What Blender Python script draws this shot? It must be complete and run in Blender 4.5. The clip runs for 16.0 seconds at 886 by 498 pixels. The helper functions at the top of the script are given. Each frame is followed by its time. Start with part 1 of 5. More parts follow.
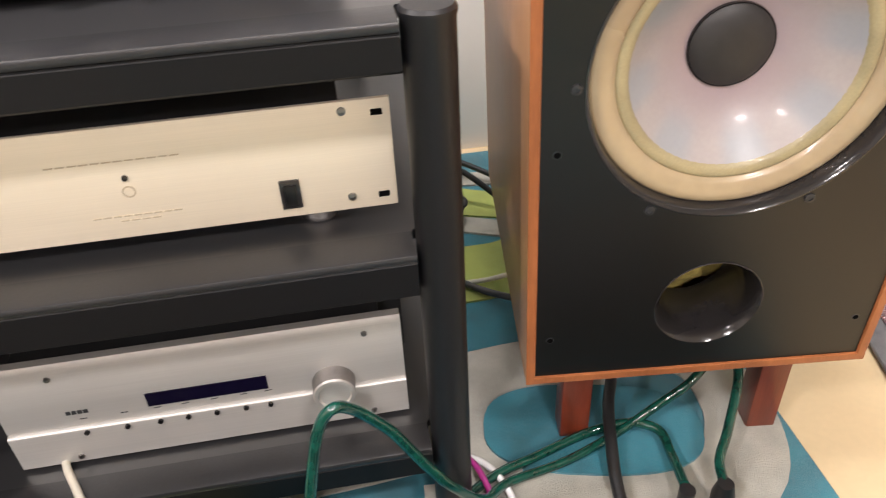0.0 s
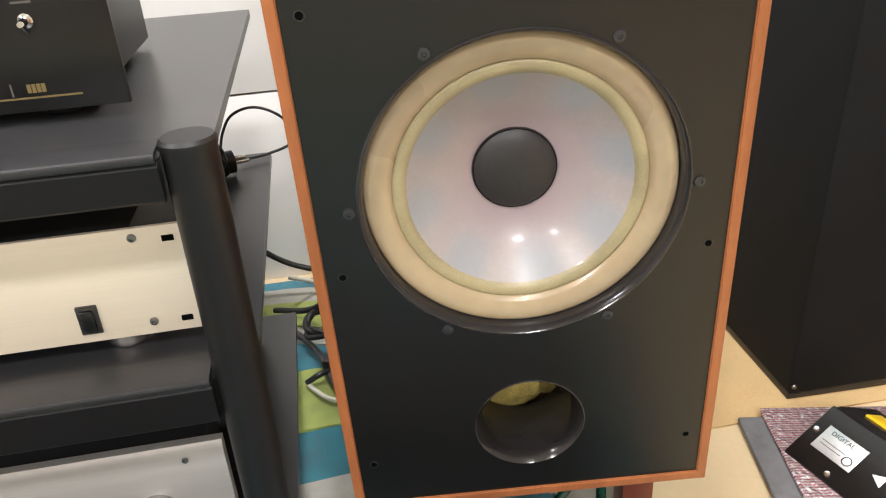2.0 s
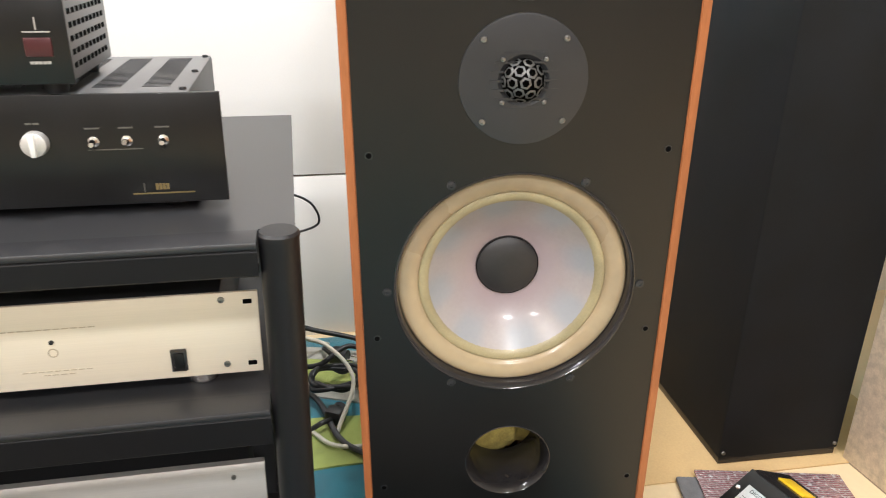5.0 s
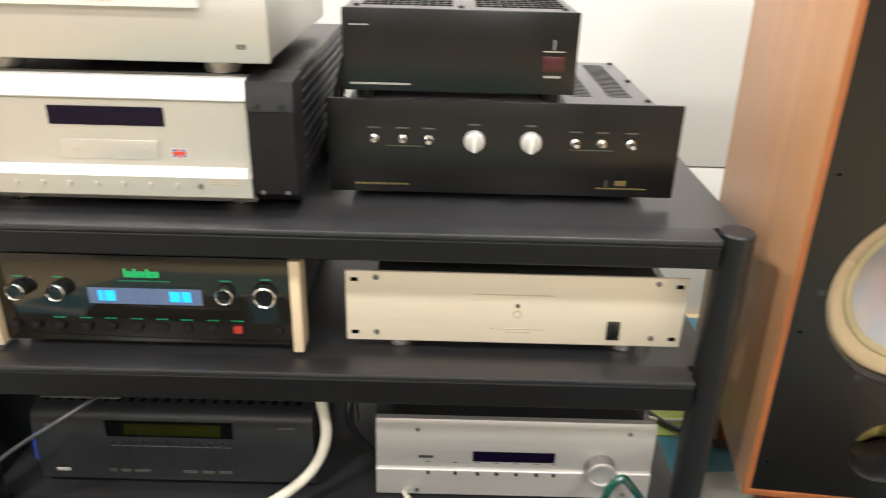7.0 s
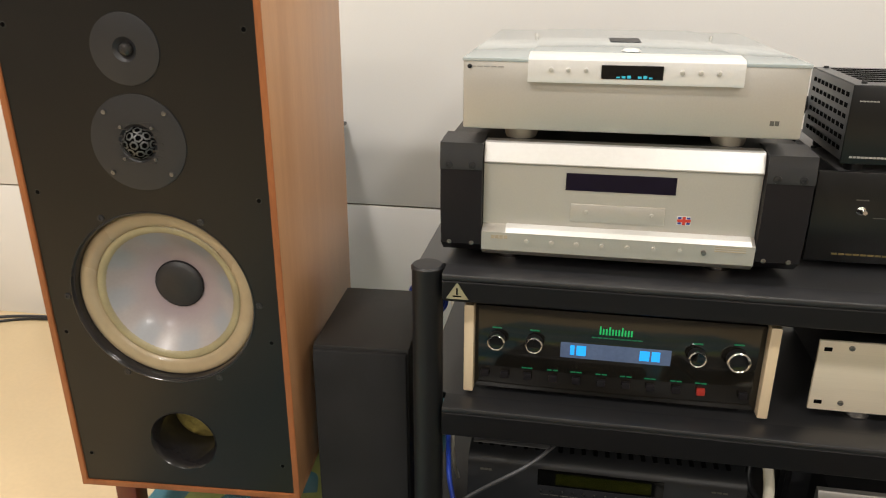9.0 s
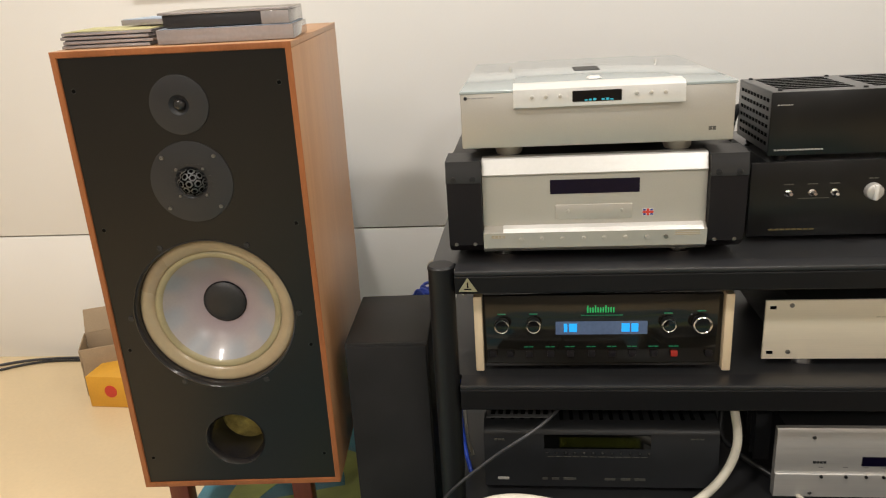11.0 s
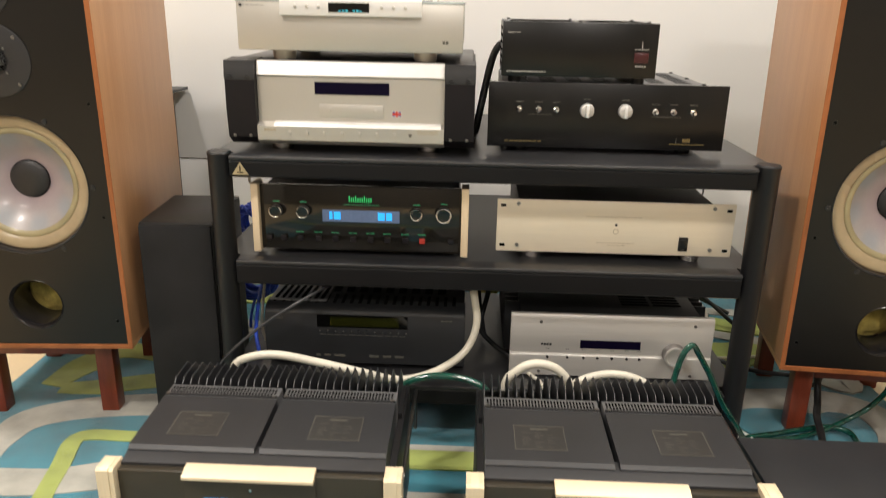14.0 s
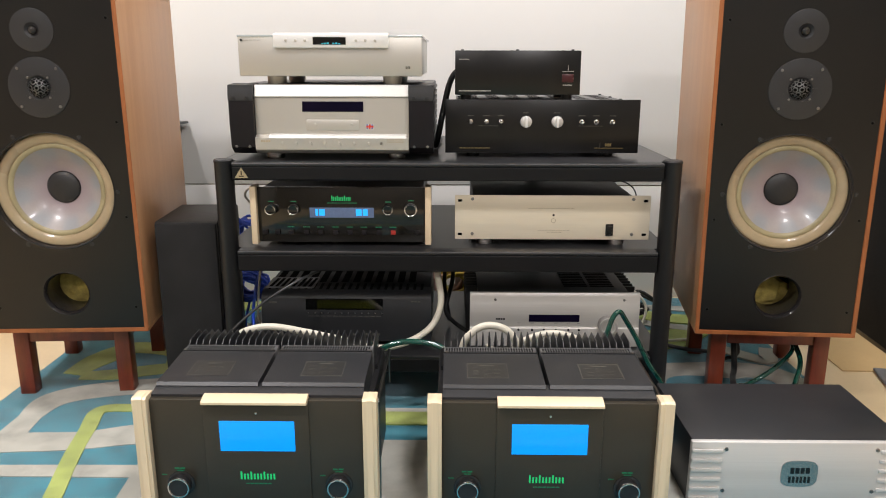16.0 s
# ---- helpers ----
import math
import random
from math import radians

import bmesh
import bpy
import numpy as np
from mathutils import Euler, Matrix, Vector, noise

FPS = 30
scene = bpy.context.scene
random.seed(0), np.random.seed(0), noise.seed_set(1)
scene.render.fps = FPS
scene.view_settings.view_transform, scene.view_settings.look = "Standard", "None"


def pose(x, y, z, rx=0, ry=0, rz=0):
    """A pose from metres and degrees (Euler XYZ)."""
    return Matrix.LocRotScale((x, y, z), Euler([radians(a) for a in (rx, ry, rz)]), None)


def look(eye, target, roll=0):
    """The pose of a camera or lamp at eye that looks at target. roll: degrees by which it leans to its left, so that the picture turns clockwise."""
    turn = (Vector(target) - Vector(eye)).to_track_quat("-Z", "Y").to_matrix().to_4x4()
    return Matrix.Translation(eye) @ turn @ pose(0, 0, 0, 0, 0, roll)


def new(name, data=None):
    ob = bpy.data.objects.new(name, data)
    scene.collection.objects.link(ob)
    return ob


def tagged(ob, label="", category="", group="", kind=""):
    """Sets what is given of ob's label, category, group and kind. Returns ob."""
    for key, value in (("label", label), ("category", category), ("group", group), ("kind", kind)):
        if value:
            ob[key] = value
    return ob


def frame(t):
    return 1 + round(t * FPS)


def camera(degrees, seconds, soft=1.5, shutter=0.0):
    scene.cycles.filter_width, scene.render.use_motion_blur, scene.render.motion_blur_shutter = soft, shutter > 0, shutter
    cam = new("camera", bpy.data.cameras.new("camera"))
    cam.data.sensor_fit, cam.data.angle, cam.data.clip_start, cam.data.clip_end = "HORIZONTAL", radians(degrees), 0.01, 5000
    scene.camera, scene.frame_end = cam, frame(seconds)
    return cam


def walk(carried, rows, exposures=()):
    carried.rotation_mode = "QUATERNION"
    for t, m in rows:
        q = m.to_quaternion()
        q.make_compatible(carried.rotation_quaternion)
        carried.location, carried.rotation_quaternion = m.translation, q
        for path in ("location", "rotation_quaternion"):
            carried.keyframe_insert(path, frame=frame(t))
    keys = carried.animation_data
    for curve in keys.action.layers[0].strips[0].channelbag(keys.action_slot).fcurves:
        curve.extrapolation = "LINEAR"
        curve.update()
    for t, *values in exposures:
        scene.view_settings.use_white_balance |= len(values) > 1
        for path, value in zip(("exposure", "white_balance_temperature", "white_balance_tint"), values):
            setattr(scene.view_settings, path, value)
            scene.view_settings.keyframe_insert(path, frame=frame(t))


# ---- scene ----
cam = camera(61.4, 16.0, soft=1.05, shutter=0.35)
PATH = [
    (0, (-0.019, 0.001, 0.817), (0.207, 1.605, -0.356), -3.0),
    (0.5, (0.048, -0.012, 0.818), (0.28, 1.632, -0.296), -3.8),
    (1, (0.098, -0.025, 0.819), (0.341, 1.664, -0.225), -3.8),
    (1.5, (0.137, -0.026, 0.817), (0.405, 1.701, -0.154), -3.8),
    (2, (0.165, -0.028, 0.818), (0.436, 1.725, -0.106), -3.6),
    (2.5, (0.186, -0.039, 0.817), (0.45, 1.738, -0.061), -2.7),
    (3, (0.203, -0.054, 0.828), (0.439, 1.757, 0.012), -1.7),
    (3.2, (0.204, -0.062, 0.831), (0.426, 1.777, 0.077), -1.6),
    (5.3, (0.038, -0.273, 0.952), (0.416, 1.538, 0.192), 1.2),
    (5.5, (0.004, -0.305, 0.964), (0.378, 1.503, 0.195), 1.4),
    (6, (-0.073, -0.361, 0.992), (0.25, 1.449, 0.205), 1.7),
    (6.5, (-0.174, -0.355, 0.995), (0.009, 1.466, 0.189), 1.7),
    (7, (-0.323, -0.321, 1.005), (-0.319, 1.499, 0.175), 1.5),
    (7.5, (-0.462, -0.307, 1.011), (-0.59, 1.522, 0.212), 1.5),
    (8, (-0.612, -0.309, 1.021), (-0.855, 1.528, 0.267), 0.4),
    (8.5, (-0.776, -0.347, 1.026), (-1.089, 1.49, 0.3), 0.5),
    (11, (-0.86, -0.622, 1.065), (-1.089, 1.261, 0.43), -3.4),
    (11.5, (-0.846, -0.668, 1.08), (-0.952, 1.223, 0.436), -4.2),
    (12, (-0.84, -0.723, 1.073), (-0.816, 1.179, 0.454), -3.5),
    (12.5, (-0.784, -0.794, 1.062), (-0.685, 1.115, 0.474), -3.4),
    (13, (-0.718, -0.838, 1.076), (-0.6, 1.064, 0.467), -1.7),
    (13.5, (-0.613, -0.863, 1.052), (-0.573, 1.025, 0.394), 1.2),
    (14, (-0.517, -0.869, 0.923), (-0.581, 1.028, 0.293), 1.1),
    (14.5, (-0.497, -0.864, 0.763), (-0.577, 1.046, 0.175), 1.4),
    (15, (-0.483, -0.931, 0.793), (-0.583, 0.986, 0.233), 1.0),
    (15.5, (-0.457, -1.073, 0.842), (-0.505, 0.859, 0.326), 0.2),
    (16, (-0.466, -1.205, 0.866), (-0.488, 0.734, 0.375), 0.1),
]
EXPOSURES = [(0, 0.72, 6600, 18), (1.0, 0.7, 6420, 14), (3.0, 0.77, 6320, 12), (5.5, 0.74, 6270, 12), (6.5, 0.74, 6420, 10), (7.5, 0.45, 6620, 11), (8.5, -0.1, 6810, 11), (11.0, -0.29, 6810, 11), (12.0, -0.2, 7010, 11), (13.5, -0.11, 7110, 11), (14.5, 0.18, 6660, 14), (15.5, 0.09, 6510, 13), (16.0, -0.01, 6410, 14)]
walk(cam, [(t, look(eye, target, roll)) for t, eye, target, roll in PATH], EXPOSURES)

# ---- world and lamps ----
world = bpy.data.worlds.new("world")
world.use_nodes = True
world.node_tree.nodes["Background"].inputs[0].default_value = (0.9, 0.85, 0.8, 1)
world.node_tree.nodes["Background"].inputs[1].default_value = 0.05
scene.world = world


def ceiling_lamp(x, y, size, watts, colour=(1.0, 0.985, 0.96)):
    data = bpy.data.lights.new("ceiling_lamp", "AREA")
    data.shape, data.size, data.energy, data.color = "SQUARE", size, watts, colour
    ob = new("ceiling_lamp", data)
    ob.matrix_world = pose(x, y, 2.56)
    return ob


ceiling_lamp(-1.86, 0.52, 0.18, 26)
ceiling_lamp(0.20, 0.60, 0.30, 28)
ceiling_lamp(-1.68, -0.92, 0.22, 38)
ceiling_lamp(0.35, -0.90, 0.22, 20)
ceiling_lamp(-1.75, -2.8, 0.45, 34)
ceiling_lamp(0.35, -2.8, 0.45, 60)

# ---- mesh helpers ----


def box(bm, x0, x1, y0, y1, z0, z1, bev=0.0, seg=2):
    m = Matrix.Translation(((x0 + x1) / 2, (y0 + y1) / 2, (z0 + z1) / 2)) @ Matrix.Diagonal((x1 - x0, y1 - y0, z1 - z0, 1))
    made = bmesh.ops.create_cube(bm, size=1, matrix=m)
    if bev:
        edges = list({e for v in made["verts"] for e in v.link_edges})
        bmesh.ops.bevel(bm, geom=edges, offset=bev, segments=seg, profile=0.5, affect="EDGES", clamp_overlap=True)
    return bm


TURNS = {"z": Matrix(), "y": Matrix.Rotation(radians(90), 4, "X"), "x": Matrix.Rotation(radians(90), 4, "Y")}


def cyl(bm, at, r, depth, axis="y", seg=20, r2=None):
    m = Matrix.Translation(at) @ TURNS[axis]
    bmesh.ops.create_cone(bm, cap_ends=True, segments=seg, radius1=r, radius2=r if r2 is None else r2, depth=depth, matrix=m)
    return bm


def lathe(bm, profile, at=(0, 0, 0), axis="y", seg=48, close=False):
    """Turns (radius, height) pairs round an axis; along y the height runs away from the viewer."""
    rings = []
    for r, h in profile:
        ring = []
        if r < 1e-6:
            ring = [bm.verts.new((at[0], at[1] + h, at[2]) if axis == "y" else (at[0], at[1], at[2] + h))]
        else:
            for i in range(seg):
                a = 2 * math.pi * i / seg
                c, s = r * math.cos(a), r * math.sin(a)
                ring.append(bm.verts.new((at[0] + c, at[1] + h, at[2] + s) if axis == "y" else (at[0] + c, at[1] + s, at[2] + h)))
        rings.append(ring)
    pairs = list(zip(rings, rings[1:])) + ([(rings[-1], rings[0])] if close else [])
    for a, b in pairs:
        for i in range(seg):
            j = (i + 1) % seg
            if len(a) == 1 and len(b) == 1:
                continue
            if len(a) == 1:
                bm.faces.new((a[0], b[j], b[i]))
            elif len(b) == 1:
                bm.faces.new((a[i], a[j], b[0]))
            else:
                bm.faces.new((a[i], a[j], b[j], b[i]))
    bmesh.ops.recalc_face_normals(bm, faces=bm.faces)
    return bm


def smooth_path(points, steps=8):
    p = [Vector(q) for q in points]
    p = [p[0] * 2 - p[1]] + p + [p[-1] * 2 - p[-2]]
    out = []
    for i in range(1, len(p) - 2):
        a, b, c, d = p[i - 1:i + 3]
        for k in range(steps):
            t = k / steps
            out.append(0.5 * (2 * b + (c - a) * t + (2 * a - 5 * b + 4 * c - d) * t * t + (3 * b - a - 3 * c + d) * t ** 3))
    out.append(p[-2])
    return out


def tube(bm, points, r, seg=10, steps=8):
    path = smooth_path(points, steps)
    side = Vector((0.31, 0.17, 0.93)).normalized()
    rings = []
    for i, q in enumerate(path):
        way = (path[min(i + 1, len(path) - 1)] - path[max(i - 1, 0)]).normalized()
        side = (side - way * side.dot(way)).normalized()
        up = way.cross(side)
        rings.append([bm.verts.new(q + (side * math.cos(2 * math.pi * k / seg) + up * math.sin(2 * math.pi * k / seg)) * r) for k in range(seg)])
    for a, b in zip(rings, rings[1:]):
        for k in range(seg):
            bm.faces.new((a[k], a[(k + 1) % seg], b[(k + 1) % seg], b[k]))
    bm.faces.new(rings[0])
    bm.faces.new(rings[-1])
    bmesh.ops.recalc_face_normals(bm, faces=bm.faces)
    return bm


def prism(bm, outline, x0, x1):
    """A profile of (y, z) pairs, drawn out along x."""
    a = [bm.verts.new((x0, y, z)) for y, z in outline]
    b = [bm.verts.new((x1, y, z)) for y, z in outline]
    n = len(outline)
    for i in range(n):
        bm.faces.new((a[i], a[(i + 1) % n], b[(i + 1) % n], b[i]))
    bm.faces.new(a)
    bm.faces.new(b)
    bmesh.ops.recalc_face_normals(bm, faces=bm.faces)
    return bm


def slab(bm, outline, z0, z1):
    """A plan outline of (x, y) pairs, drawn out upwards."""
    a = [bm.verts.new((x, y, z0)) for x, y in outline]
    b = [bm.verts.new((x, y, z1)) for x, y in outline]
    n = len(outline)
    for i in range(n):
        bm.faces.new((a[i], a[(i + 1) % n], b[(i + 1) % n], b[i]))
    bm.faces.new(a)
    bm.faces.new(b)
    bmesh.ops.recalc_face_normals(bm, faces=bm.faces)
    return bm


def pierced(bm, x0, x1, z0, z1, y0, y1, holes):
    """An upright board with round holes (x, z, radius) right through it."""
    edges = []

    def ring(pts):
        vs = [bm.verts.new(p) for p in pts]
        edges.extend(bm.edges.new((vs[i], vs[(i + 1) % len(vs)])) for i in range(len(vs)))
    ring([(x0, y0, z0), (x1, y0, z0), (x1, y0, z1), (x0, y0, z1)])
    for cx, cz, r in holes:
        n = 64 if r > 0.03 else 12
        ring([(cx + r * math.cos(2 * math.pi * i / n), y0, cz + r * math.sin(2 * math.pi * i / n)) for i in range(n)])
    bmesh.ops.triangle_fill(bm, use_beauty=True, use_dissolve=False, edges=edges, normal=(0, -1, 0))
    ext = bmesh.ops.extrude_face_region(bm, geom=list(bm.faces))
    bmesh.ops.translate(bm, vec=(0, y1 - y0, 0), verts=[g for g in ext["geom"] if isinstance(g, bmesh.types.BMVert)])
    bmesh.ops.recalc_face_normals(bm, faces=bm.faces)
    return bm


def B():
    return bmesh.new()


def part(name, bm, material, parent, label="", m=None, sharp=35):
    me = bpy.data.meshes.new(name)
    bm.to_mesh(me)
    bm.free()
    me.shade_smooth()
    me.set_sharp_from_angle(angle=radians(sharp))
    me.materials.append(material)
    ob = new(name, me)
    ob.parent = parent
    if m is not None:
        ob.matrix_basis = m
    if label:
        ob["label"] = label
    return ob


def again(ob, m):
    """The same mesh once more, as a piece of its own under the same parent."""
    o = new(ob.name.split(".")[0], ob.data)
    o.parent = ob.parent
    o.matrix_basis = m
    return o


def thing(name, label, category, m, group=""):
    ob = new(name)
    ob.empty_display_size = 0.05
    ob.matrix_basis = m
    return tagged(ob, label, category, group)


def solid(name, bm, material, label, category, m=None, group="", kind="", sharp=35):
    ob = part(name, bm, material, None, "", m, sharp)
    return tagged(ob, label, category, group, kind)


# ---- materials ----


def mat(name, colour, rough=0.5, metal=0.0, var=0.12, scale=6.0, fine=180.0, bump=0.08, stretch=(1, 1, 1), tint=None,
        coat=0.0, glow=0.0, glow_colour=None, clear=0.0, spec=0.5, sheen=0.0, dirt=0.15):
    """Base colour with slow stains and fine grain, gloss that varies a little, and a fine relief."""
    m = bpy.data.materials.new(name)
    m.use_nodes = True
    nt = m.node_tree
    b = nt.nodes["Principled BSDF"]
    co = nt.nodes.new("ShaderNodeTexCoord")
    mp = nt.nodes.new("ShaderNodeMapping")
    mp.inputs["Scale"].default_value = stretch
    nt.links.new(co.outputs["Object"], mp.inputs["Vector"])
    n1 = nt.nodes.new("ShaderNodeTexNoise")
    n1.inputs["Scale"].default_value, n1.inputs["Detail"].default_value = scale, 4
    n2 = nt.nodes.new("ShaderNodeTexNoise")
    n2.inputs["Scale"].default_value, n2.inputs["Detail"].default_value = fine, 3
    for n in (n1, n2):
        nt.links.new(mp.outputs["Vector"], n.inputs["Vector"])
    mix1 = nt.nodes.new("ShaderNodeMix")
    mix1.data_type = "RGBA"
    dark = tint or tuple(c * (1 - 2 * var) for c in colour)
    mix1.inputs["A"].default_value = (*dark, 1)
    mix1.inputs["B"].default_value = (*colour, 1)
    ramp = nt.nodes.new("ShaderNodeMapRange")
    ramp.inputs["From Min"].default_value, ramp.inputs["From Max"].default_value = 0.3, 0.62
    nt.links.new(n1.outputs["Fac"], ramp.inputs["Value"])
    nt.links.new(ramp.outputs["Result"], mix1.inputs["Factor"])
    mix2 = nt.nodes.new("ShaderNodeMix")
    mix2.data_type, mix2.blend_type = "RGBA", "MULTIPLY"
    r2 = nt.nodes.new("ShaderNodeMapRange")
    r2.inputs["From Min"].default_value, r2.inputs["From Max"].default_value = 0.3, 0.7
    r2.inputs["To Min"].default_value, r2.inputs["To Max"].default_value = 1 - var, 1.0
    nt.links.new(n2.outputs["Fac"], r2.inputs["Value"])
    grey = nt.nodes.new("ShaderNodeCombineColor")
    for k in ("Red", "Green", "Blue"):
        nt.links.new(r2.outputs["Result"], grey.inputs[k])
    mix2.inputs["Factor"].default_value = 1
    nt.links.new(mix1.outputs["Result"], mix2.inputs["A"])
    nt.links.new(grey.outputs["Color"], mix2.inputs["B"])
    nt.links.new(mix2.outputs["Result"], b.inputs["Base Color"])
    r3 = nt.nodes.new("ShaderNodeMapRange")
    r3.inputs["To Min"].default_value, r3.inputs["To Max"].default_value = max(0.02, rough * (1 - dirt)), min(1, rough * (1 + dirt))
    nt.links.new(n1.outputs["Fac"], r3.inputs["Value"])
    nt.links.new(r3.outputs["Result"], b.inputs["Roughness"])
    b.inputs["Metallic"].default_value = metal
    b.inputs["Specular IOR Level"].default_value = spec
    b.inputs["Coat Weight"].default_value = coat
    b.inputs["Coat Roughness"].default_value = 0.08
    b.inputs["Transmission Weight"].default_value = clear
    b.inputs["Sheen Weight"].default_value = sheen
    if glow:
        b.inputs["Emission Color"].default_value = (*(glow_colour or colour), 1)
        b.inputs["Emission Strength"].default_value = glow
    if bump:
        bp = nt.nodes.new("ShaderNodeBump")
        bp.inputs["Strength"].default_value, bp.inputs["Distance"].default_value = bump, 0.002
        nt.links.new(n2.outputs["Fac"], bp.inputs["Height"])
        nt.links.new(bp.outputs["Normal"], b.inputs["Normal"])
    return m


WALL = mat("wall_paint", (0.88, 0.865, 0.84), 0.55, var=0.02, scale=1.2, fine=300, bump=0.05)
CEIL = mat("ceiling_paint", (0.8, 0.78, 0.74), 0.9, var=0.02)
# Unseen side and back walls, darkened to cut the light they bounce.
LOWBOUNCE = mat("low_bounce_paint", (0.50, 0.465, 0.42), 0.7, var=0.05, scale=1.2, fine=300, bump=0.05)
LEASTBOUNCE = mat("least_bounce_paint", (0.22, 0.20, 0.18), 0.8, var=0.05, scale=1.2, fine=300, bump=0.05)
FLOOR = mat("cream_floor", (0.74, 0.58, 0.36), 0.32, var=0.04, scale=2.5, fine=90, bump=0.03)
GAP = mat("joint", (0.35, 0.30, 0.24), 0.9, var=0.05)
TEAL = mat("teal_pile", (0.018, 0.235, 0.32), 0.95, var=0.22, scale=14, fine=700, bump=0.9, sheen=0.3)
PALE = mat("pale_pile", (0.50, 0.49, 0.43), 0.95, var=0.16, scale=14, fine=700, bump=0.9, sheen=0.2)
LIME = mat("lime_pile", (0.44, 0.52, 0.13), 0.95, var=0.18, scale=14, fine=700, bump=0.9, sheen=0.2)
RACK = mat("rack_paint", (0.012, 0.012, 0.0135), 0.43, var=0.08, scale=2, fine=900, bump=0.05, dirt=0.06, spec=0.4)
# Copies of the rack paint: beams darkened as shade, shelves and lips lightened as sheen.
BEAMSHADE = mat("beam_shade_paint", (0.007, 0.007, 0.008), 0.5, var=0.1, scale=3, fine=900, bump=0.05, spec=0.22)
SHELFSHEEN = mat("shelf_sheen_paint", (0.023, 0.023, 0.0245), 0.34, var=0.08, scale=2, fine=900, bump=0.03, dirt=0.06, spec=0.8)
LIPGLEAM = mat("lip_highlight", (0.024, 0.024, 0.026), 0.36, var=0.15, fine=400)
BLACK = mat("black_anodised", (0.0042, 0.0041, 0.0043), 0.30, var=0.2, scale=7, fine=240, bump=0.06, stretch=(3, 1, 0.06), spec=0.45)
CHASSIS = mat("chassis_black", (0.018, 0.018, 0.0195), 0.45, var=0.2, scale=6, fine=500, bump=0.08, spec=0.4)
GREYMETAL = mat("grey_metal", (0.0255, 0.026, 0.0285), 0.42, var=0.12, scale=5, fine=700, bump=0.1)
STRIPGREY = mat("vent_strip_grey", (0.22, 0.22, 0.225), 0.40, 0.6, var=0.1, scale=5, fine=700)
PLATEPRINT = mat("faint_print", (0.12, 0.113, 0.092), 0.5, var=0.2)
COVERPLATE = mat("cover_plate", (0.030, 0.0285, 0.027), 0.38, var=0.12, scale=9, fine=700)
SLATE = mat("slate_block", (0.0115, 0.0098, 0.0118), 0.42, var=0.12, scale=8, fine=500, spec=0.22)
SILVER = mat("brushed_silver", (0.62, 0.60, 0.57), 0.46, 0.6, var=0.06, scale=3, fine=120, bump=0.05, stretch=(0.05, 1, 6))
PALESILVER = mat("pale_brushed_silver", (0.66, 0.64, 0.62), 0.5, 0.25, var=0.06, scale=3, fine=120, bump=0.05, stretch=(0.05, 1, 6))
SATIN = mat("satin_silver", (0.58, 0.555, 0.51), 0.42, 0.6, var=0.04, scale=3, fine=400, bump=0.03)
WHITEMETAL = mat("pale_aluminium", (0.82, 0.81, 0.79), 0.35, 0.3, var=0.03)
GLASSTOP = mat("pale_glass_top", (0.50, 0.56, 0.57), 0.12, 0.2, var=0.06, scale=3, coat=0.6)
CHAMPAGNE = mat("champagne_gold", (0.78, 0.695, 0.555), 0.40, 0.25, var=0.05, scale=3, fine=160, bump=0.04, stretch=(0.06, 1, 5))
GOLDFOIL = mat("gold_foil", (0.62, 0.53, 0.36), 0.38, 0.9, var=0.05, scale=20)
ENDCAP = mat("champagne_endcap", (0.80, 0.64, 0.44), 0.42, 0.15, var=0.05, scale=4, fine=120, stretch=(3, 3, 0.08))
CHROME = mat("chrome", (0.75, 0.74, 0.73), 0.14, 1.0, var=0.05)
KNOBMETAL = mat("turned_knob", (0.50, 0.47, 0.45), 0.24, 0.9, var=0.06)
KNOBRING = mat("knurled_ring", (0.36, 0.34, 0.33), 0.32, 0.85, var=0.15, fine=700, bump=0.4)
SCREW = mat("screw_steel", (0.32, 0.31, 0.30), 0.3, 1.0, var=0.2, fine=900)
GRILLE = mat("dark_grille", (0.135, 0.135, 0.135), 0.4, 0.6, var=0.1)
GLASSBLACK = mat("black_glass", (0.005, 0.005, 0.005), 0.07, var=0.3, scale=4, fine=300, bump=0.0, spec=0.5)
SMOKEGLASS = mat("smoked_glass", (0.0175, 0.0152, 0.0120), 0.09, var=0.3, scale=4, fine=300, bump=0.0, spec=0.5)
RECEIVER = mat("receiver_slate", (0.0195, 0.0205, 0.0225), 0.42, var=0.12, scale=8, fine=500, spec=0.35)
AMPFACE = mat("amp_face", (0.038, 0.031, 0.021), 0.38, var=0.12, scale=4, fine=300, bump=0.0)
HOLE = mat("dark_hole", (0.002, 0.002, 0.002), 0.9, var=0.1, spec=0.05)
DISPLAY = mat("dark_display", (0.006, 0.004, 0.018), 0.12, var=0.2, bump=0, spec=0.12)
OLIVE = mat("olive_display", (0.020, 0.022, 0.004), 0.12, var=0.3, bump=0)
BLUEGLOW = mat("meter_blue", (0.0, 0.12, 0.4), 0.25, var=0.05, bump=0, glow=0.9, glow_colour=(0.0, 0.33, 1.0))
BLUEDIM = mat("display_blue_grey", (0.10, 0.13, 0.20), 0.2, var=0.2, bump=0, glow=0.12, glow_colour=(0.2, 0.35, 0.75))
BLUEDIGIT = mat("display_digits", (0.0, 0.2, 0.5), 0.2, var=0.05, bump=0, glow=1.0, glow_colour=(0.02, 0.42, 1.0))
GREENGLOW = mat("green_lettering", (0.0, 0.2, 0.06), 0.3, var=0.1, bump=0, glow=0.55, glow_colour=(0.02, 0.8, 0.22))
